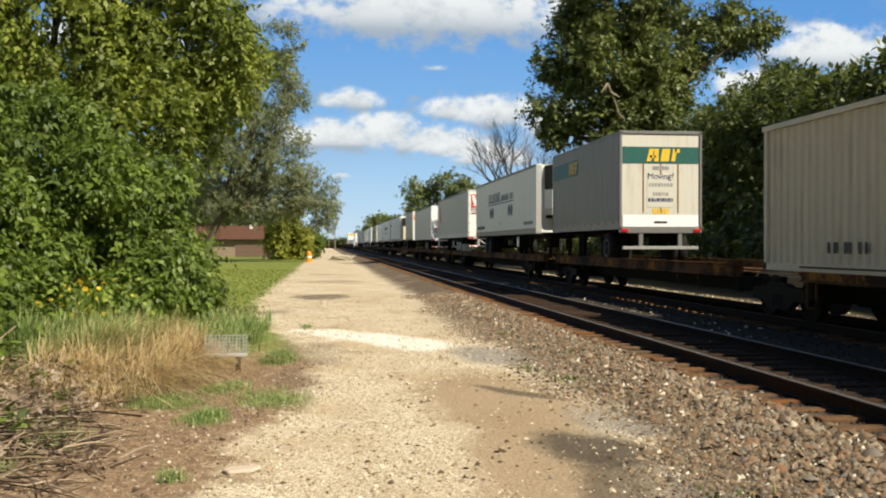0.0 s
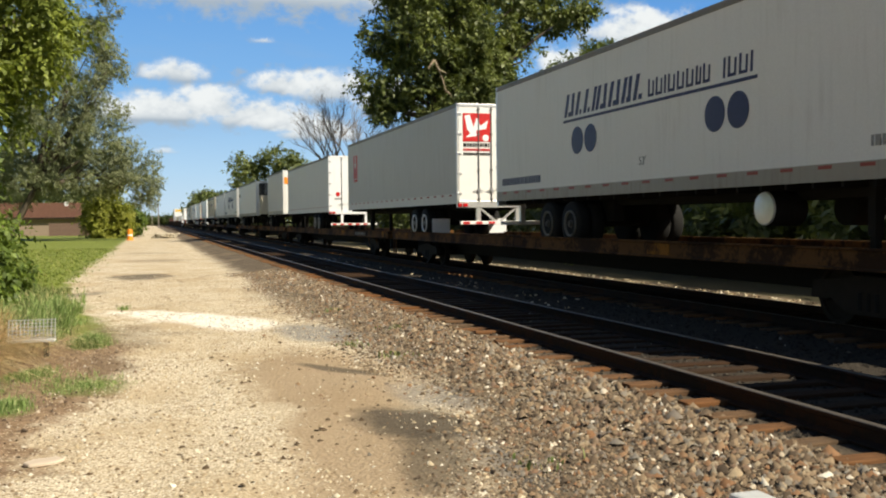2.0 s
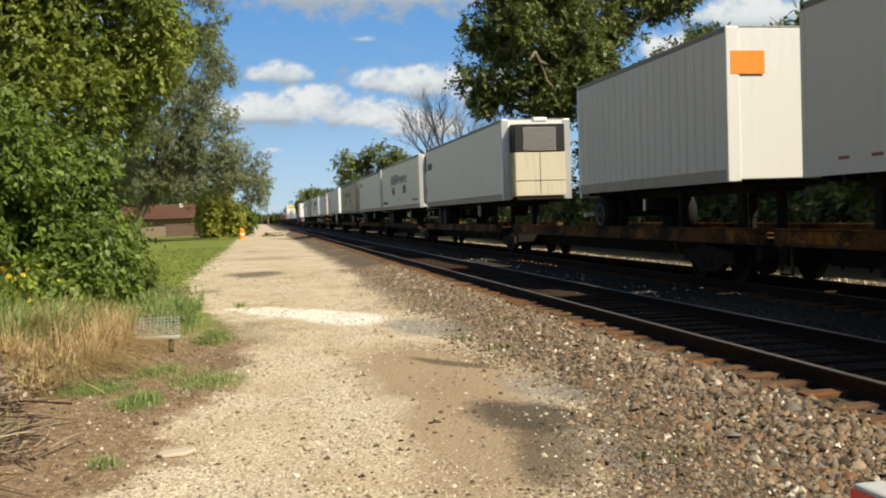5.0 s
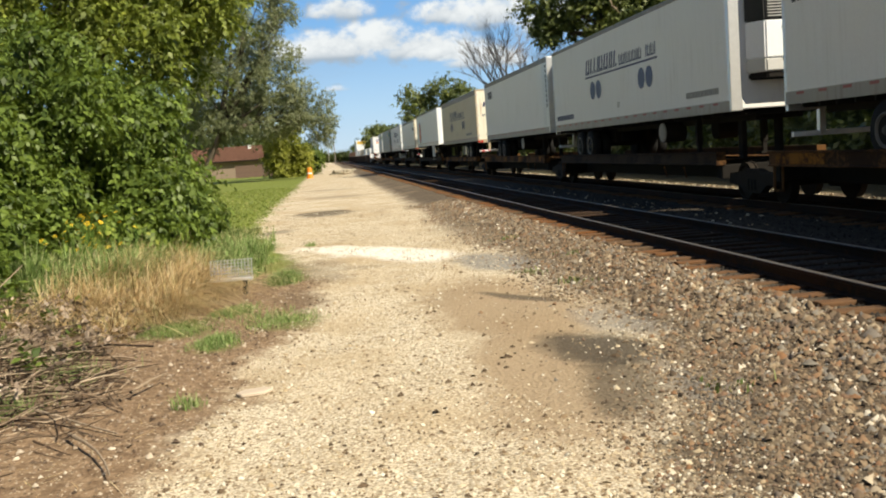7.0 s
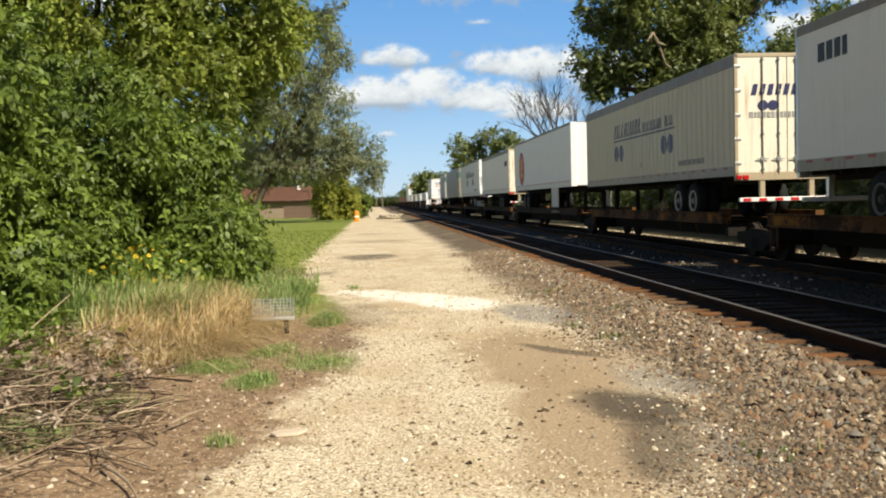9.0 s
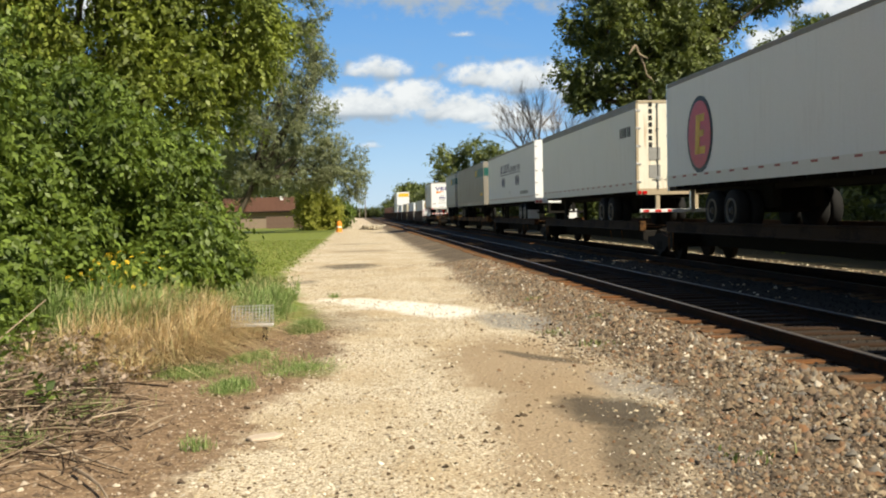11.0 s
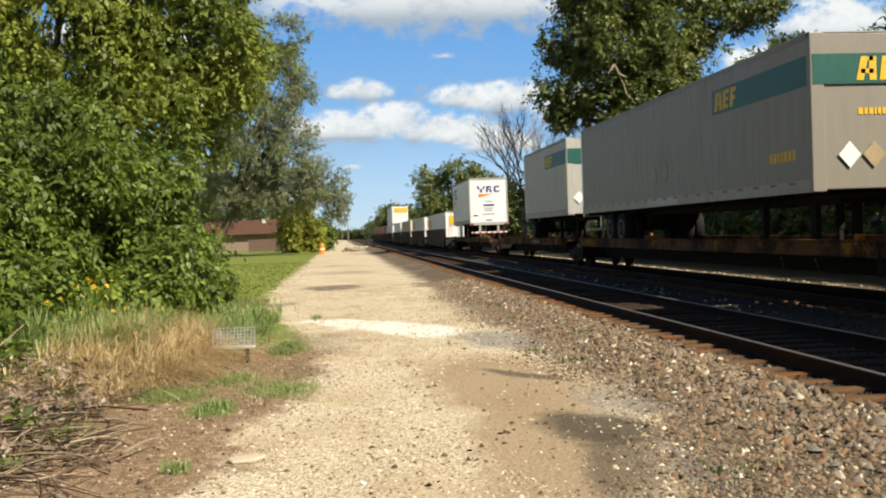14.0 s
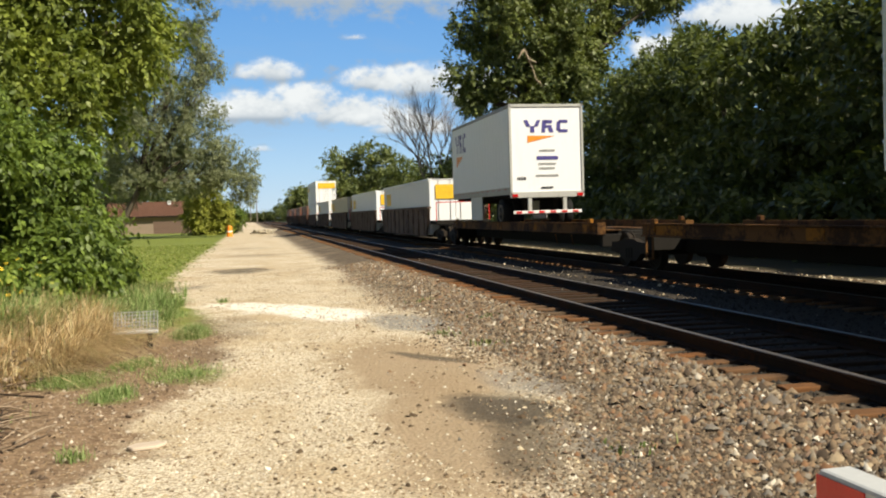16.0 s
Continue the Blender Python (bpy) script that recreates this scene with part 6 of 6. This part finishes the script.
def container(u, length, z, label, paint, tall=2.9, badge=None, pitch=0.28):
    """A corrugated box with corner posts and castings; the nearer end at y = 0."""
    root = aboard(thing("container", label, "container", group="containers on the train"), u, z)
    W = 1.3
    n = int(length / pitch)
    ys = [0.1 + (length - 0.2) * (i + d) / n for i in range(n) for d in (0.0, 0.34, 0.5, 0.84)]
    xs = [0.0, 0.0, 0.04, 0.04] * n
    for s in (-1, 1):
        bm = bmesh.new()
        rows = [[bm.verts.new((s * (W - 0.02 - x), y, q)) for y, x in zip(ys, xs)] for q in (0.12, tall - 0.1)]
        for i in range(len(ys) - 1):
            bm.faces.new((rows[0][i], rows[0][i + 1], rows[1][i + 1], rows[1][i]))
        part("side_wall", bm, M[paint], root)
        part("top_rail", boxes((s * W - 0.04, s * W + 0.0 if s > 0 else s * W + 0.04, 0, length, tall - 0.1, tall)), M[paint], root)
        part("bottom_rail", boxes((min(s * W, s * (W - 0.05)), max(s * W, s * (W - 0.05)), 0, length, 0, 0.14)), M[paint], root)
        for y in (0, length - 0.14):
            part("corner_post", boxes((min(s * W, s * (W - 0.14)), max(s * W, s * (W - 0.14)), y, y + 0.14, 0, tall), bevel=0.01), M[paint], root)
    part("roof", boxes((-W + 0.03, W - 0.03, 0.03, length - 0.03, tall - 0.05, tall - 0.02)), M[paint], root)
    part("floor", boxes((-W + 0.03, W - 0.03, 0.03, length - 0.03, 0.02, 0.1)), M["under"], root)
    part("end_wall", boxes((-W + 0.03, W - 0.03, length - 0.06, length - 0.03, 0.05, tall - 0.03)), M[paint], root)
    for s in (-1, 1):
        leaf = part("door", boxes((min(s * 0.01, s * 1.17), max(s * 0.01, s * 1.17), 0.02, 0.06, 0.12, tall - 0.08), bevel=0.008), M[paint], root)
        for x in (0.25, 0.85):
            part("lock_rod", tube(bmesh.new(), (s * x, 0.0, 0.08), (s * x, 0.0, tall - 0.06), 0.018), M["steel"], leaf)
    sd = Side(root, length, False)
    if badge:
        sd.mark("badge", [(-1.1, -0.35), (1.1, -0.35), (1.1, 0.35), (-1.1, 0.35)], sd.end(0.1, tall - 0.65, 0.03), badge, "yellow block badge")
        sd.mark("badge", [(-0.9, -0.35), (0.9, -0.35), (0.9, 0.35), (-0.9, 0.35)], sd.side(length - 2.0, tall - 0.8), badge, "yellow block badge")
    return root, sd


def rail_truck(parent, y, z0):
    """A freight truck: side frames, bolster, springs and two wheelsets."""
    tr = part("truck", boxes((-1.05, 1.05, y - 0.2, y + 0.2, z0 + 0.32, z0 + 0.62), bevel=0.03), M["bogie"], parent)
    for s in (-1, 1):
        bm = bmesh.new()
        polygon(bm, [(-1.15, 0.38), (-1.1, 0.62), (-0.5, 0.66), (-0.3, 0.72), (0.3, 0.72), (0.5, 0.66), (1.1, 0.62), (1.15, 0.38), (0.72, 0.38), (0.4, 0.2), (-0.4, 0.2), (-0.72, 0.38)], 0.16, Matrix(((0, 1, 0, s * 1.0 - 0.08), (1, 0, 0, y), (0, 0, 1, z0), (0, 0, 0, 1))))
        bmesh.ops.recalc_face_normals(bm, faces=bm.faces)
        part("side_frame", bm, M["bogie"], tr)
        for d in (-0.16, 0.0, 0.16):
            part("spring", tube(bmesh.new(), (s * 1.04, y + d, z0 + 0.26), (s * 1.04, y + d, z0 + 0.5), 0.06, n=10), M["under"], tr)
    for d in (-0.89, 0.89):
        part("axle", tube(bmesh.new(), (-1.05, y + d, z0 + 0.42), (1.05, y + d, z0 + 0.42), 0.075), M["bogie"], tr)
        for s in (-1, 1):
            m = Matrix.Translation((s * 0.755, y + d, z0 + 0.42)) @ Matrix.Rotation(radians(90 * s), 4, "Y")
            part("rail_wheel", lathe(bmesh.new(), [(0.445, -0.09), (0.445, -0.06), (0.42, -0.05), (0.42, 0.07), (0.36, 0.065), (0.34, 0.03), (0.16, 0.02), (0.15, 0.08), (0.02, 0.085)], m, 24), M["bogie"], tr, smooth=False)


def spine_car(a, b, trucks, hitches, marks=False, brake=False, darkened=False):
    """One flat unit from a to b along the train: a deep centre beam, flanged side sills, cross bearers, wheel plates, trucks and hitches."""
    root = aboard(thing("spine_car", "rusty brown spine car unit with worn yellow patches on cast trucks", "rail car", group="spine cars"), a, 0)
    length, z, t = b - a, RAIL_Z, DECK + 0.2
    part("centre_beam", boxes((-0.38, 0.38, 0.3, length - 0.3, z + 0.42, t - 0.24), bevel=0.02), M["under"], root)
    for s in (-1, 1):
        bm = polygon(bmesh.new(), [(s * q, h) for q, h in ((1.20, t - 0.30), (1.32, t - 0.30), (1.32, t - 0.275), (1.28, t - 0.265), (1.28, t - 0.035), (1.33, t - 0.025), (1.33, t), (1.20, t))], length)
        bmesh.ops.recalc_face_normals(bm, faces=bm.faces)
        part("side_sill", bm, M["black_sill" if darkened else "sill"], root)
        for y, w in () if darkened else ((0.25, 1.3), (length * 0.31, 0.8), (length * 0.55, 0.5), (length - 2.2, 1.9)):
            part("sill_panel", boxes((s * 1.283 - 0.006, s * 1.283 + 0.006, y, y + w, t - 0.25, t - 0.05)), M["yellow_sill"], root)
        for y in (0.5, length - 0.75) if a > 240 else ():
            part("stake_guide", boxes((s * 1.27 - 0.05, s * 1.27 + 0.05, y, y + 0.2, t - 0.2, t + 0.1), bevel=0.02), M["yellow_sill"], root)
        part("end_cap", boxes((min(s * 1.1, s * 1.32), max(s * 1.1, s * 1.32), -0.03, 0.0, t - 0.3, t)), M["sill"], root)
    for y in np.arange(0.7, length - 0.5, 2.6):
        part("cross_bearer", boxes((-1.2, 1.2, y, y + 0.14, t - 0.34, t - 0.2)), M["under"], root)
    part("wheel_plate", boxes((-1.19, -0.42, 0.6, length - 0.6, t - 0.22, t - 0.2), (0.42, 1.19, 0.6, length - 0.6, t - 0.22, t - 0.2)), M["sill"], root)
    for u in hitches:
        y = u - a
        part("hitch", boxes((-0.4, 0.4, y - 0.35, y + 0.35, t + 0.70, t + 0.80), (-0.5, -0.38, y - 0.12, y + 0.12, t - 0.2, t + 0.72), (0.38, 0.5, y - 0.12, y + 0.12, t - 0.2, t + 0.72), bevel=0.015), M["under"], root)
    if marks:
        sd = Side(root, length, False, 1.29)
        sd.text("lettering", "ALL PURPOSE SPINE CAR", 0.19, sd.side(min(5.2, length * 0.4), t - 0.23), "faded")
    for u in trucks:
        rail_truck(root, u - a, z)
    part("coupler", boxes((-0.16, 0.16, length, length + 1.2, z + 0.5, z + 0.78), (-0.3, 0.3, length - 0.4, length + 0.05, z + 0.45, z + 0.85), bevel=0.02), M["bogie"], root)
    for y in (0.0, length - 0.25):
        part("end_sill", boxes((-1.18, 1.18, y, y + 0.25, t - 0.62, t - 0.3), bevel=0.02), M["under"], root)
        part("air_hose", tube(bmesh.new(), (0.5, y + 0.1, t - 0.5), (0.62, y + 0.3, z + 0.25), 0.03, n=6), M["rubber"], root)
    part("walkway", boxes((-0.95, 0.95, length + 0.01, length + 0.55, t - 0.42, t - 0.34)), M["under"], root)
    for y in (2.0, 3.4):
        part("brake_lever", tube(bmesh.new(), (-1.27, y, t - 0.62), (-1.27, y + 0.16, t - 0.36), 0.018), M["yellow_sill"], root, "worn yellow lever")
    part("ladder_step", boxes((-1.31, -1.27, length - 0.6, length - 0.56, t - 0.8, t - 0.3), (-1.31, -1.27, length - 0.25, length - 0.21, t - 0.8, t - 0.3), (-1.31, -1.27, length - 0.6, length - 0.21, t - 0.8, t - 0.76)), M["sill"], root)
    if not brake:
        return root
    wheel = part("hand_wheel", tube(bmesh.new(), (-1.12, length - 0.6, t), (-1.12, length - 0.6, t + 0.35), 0.03), M["sill"], root)
    bm = bmesh.new()
    ring = [Vector((-1.2, length - 0.6 + 0.2 * math.cos(k * math.pi / 8), t + 0.42 + 0.2 * math.sin(k * math.pi / 8))) for k in range(16)]
    for k in range(16):
        tube(bm, ring[k], ring[(k + 1) % 16], 0.014, n=5)
    for k in range(0, 16, 4):
        tube(bm, ring[k], (-1.2, length - 0.6, t + 0.42), 0.01, n=5)
    part("brake_wheel", bm, M["beige"], wheel, "pale spoked hand brake wheel")
    return root


def well_car(u, length):
    root = aboard(thing("well_car", "brown steel well car with tapering ends", "rail car", group="well cars"), u, 0)
    z = RAIL_Z
    for s in (-1, 1):
        bm = polygon(bmesh.new(), [(1.6, 1.55), (2.4, 0.35), (length - 2.4, 0.35), (length - 1.6, 1.55), (length - 1.6, 1.75), (1.6, 1.75)], 0.1, Matrix(((0, 1, 0, s * 1.42 - 0.05), (1, 0, 0, 0), (0, 0, 1, z), (0, 0, 0, 1))))
        bmesh.ops.recalc_face_normals(bm, faces=bm.faces)
        part("well_side", bm, M["well"], root)
        for y in np.arange(2.6, length - 2.4, 1.6):
            part("side_rib", boxes((s * 1.49 - 0.03, s * 1.49 + 0.03, y, y + 0.1, z + 0.4, z + 1.7)), M["well"], root)
        part("top_chord", boxes((s * 1.43 - 0.1, s * 1.43 + 0.1, 1.5, length - 1.5, z + 1.7, z + 1.8)), M["well"], root)
    part("well_floor", boxes((-1.35, 1.35, 2.4, length - 2.4, z + 0.3, z + 0.4)), M["under"], root)
    for y0, y1 in ((0.0, 2.3), (length - 2.3, length)):
        part("end_platform", boxes((-1.3, 1.3, y0 + 0.3, y1 - 0.3, z + 0.95, z + 1.12)), M["under"], root)
        part("end_rail", boxes((-1.3, -1.26, y0 + 0.4, y0 + 0.44, z + 1.1, z + 2.0), (1.26, 1.3, y0 + 0.4, y0 + 0.44, z + 1.1, z + 2.0), (-1.3, 1.3, y0 + 0.4, y0 + 0.44, z + 1.96, z + 2.0)), M["red"], root)
    rail_truck(root, length, z)
    rail_truck(root, 0.9, z)
    return root


build_trailers()
r, s = container(2.4, 16.15, DECK + 0.1, "beige corrugated steel container with faded black print", "beige")
s.bars("small_print", [(0.0, 0.08, 0, 0.2, 0), (0.2, 0.32, 0, 0.2, 0), (0.55, 0.65, 0, 0.2, 0), (0.7, 0.78, 0, 0.2, 0), (1.0, 1.1, 0, 0.2, 0), (1.2, 1.28, 0, 0.2, 0)], s.side(13.6, 0.35), "black")
UNITS = [(-17.0, -0.7, (-15.8, 0.6)), (1.9, 17.0, (18.4,)), (20.0, 36.7, (35.4,)), (38.6, 68.0, (43.0, 64.0)), (68.6, 97.2, (72.3, 93.4)), (97.8, 114.9, (100.2, 116.1)), (117.3, 133.1, (134.4,)), (135.7, 150.5, (151.8,)), (153.2, 168.5, (169.7,)), (171.2, 186.0, (187.3,)),
         (188.7, 207.0, (208.3,)), (209.6, 224.7, (226.0,)), (227.4, 241.8, (243.0,)), (244.3, 264.3, (265.6,)), (267.0, 282.7, (284.0,)), (285.5, 303.0, (304.3,))]
HITCHES = (36.0, 41.1, 75.2, 95.4, 99.9, 118.1, 136.2, 153.9, 185.4, 191.0, 224.0, 241.3, 248.0, 267.6, 302.0)
# Four of the units get the darker sill without yellow panels.
for n, (a, b, trucks) in enumerate(UNITS):
    spine_car(a, b, trucks, [h for h in HITCHES if a <= h < b], marks=n in (4, 10, 14), brake=n == 2, darkened=n in (7, 10, 11, 12))
for i in range(9):
    u = 306.6 + i * 19.9
    well_car(u, 19.9)
    if i < 5:
        container(u + 2.0, 15.9, RAIL_Z + 0.42, "white container with yellow block badge in a well car", "clean" if i != 2 else "beige", badge="yellow", tall=2.75)
        if i == 4:
            container(u + 1.8, 16.15, RAIL_Z + 0.42 + 2.78, "white upper container with yellow block badge", "clean", badge="yellow")
    else:
        container(u + 2.0, 15.9, RAIL_Z + 0.42, "rust-brown container in a well car", "brown", tall=2.75)


def motions():
    """The whole train runs towards the camera at one steady speed."""
    for root, x, u, z, turn in MOVERS:
        walk(root, [(t, pose(x, u - SPEED * t, z, 0, 0, turn)) for t in (0, 4, 8, 12, 16)])


motions()
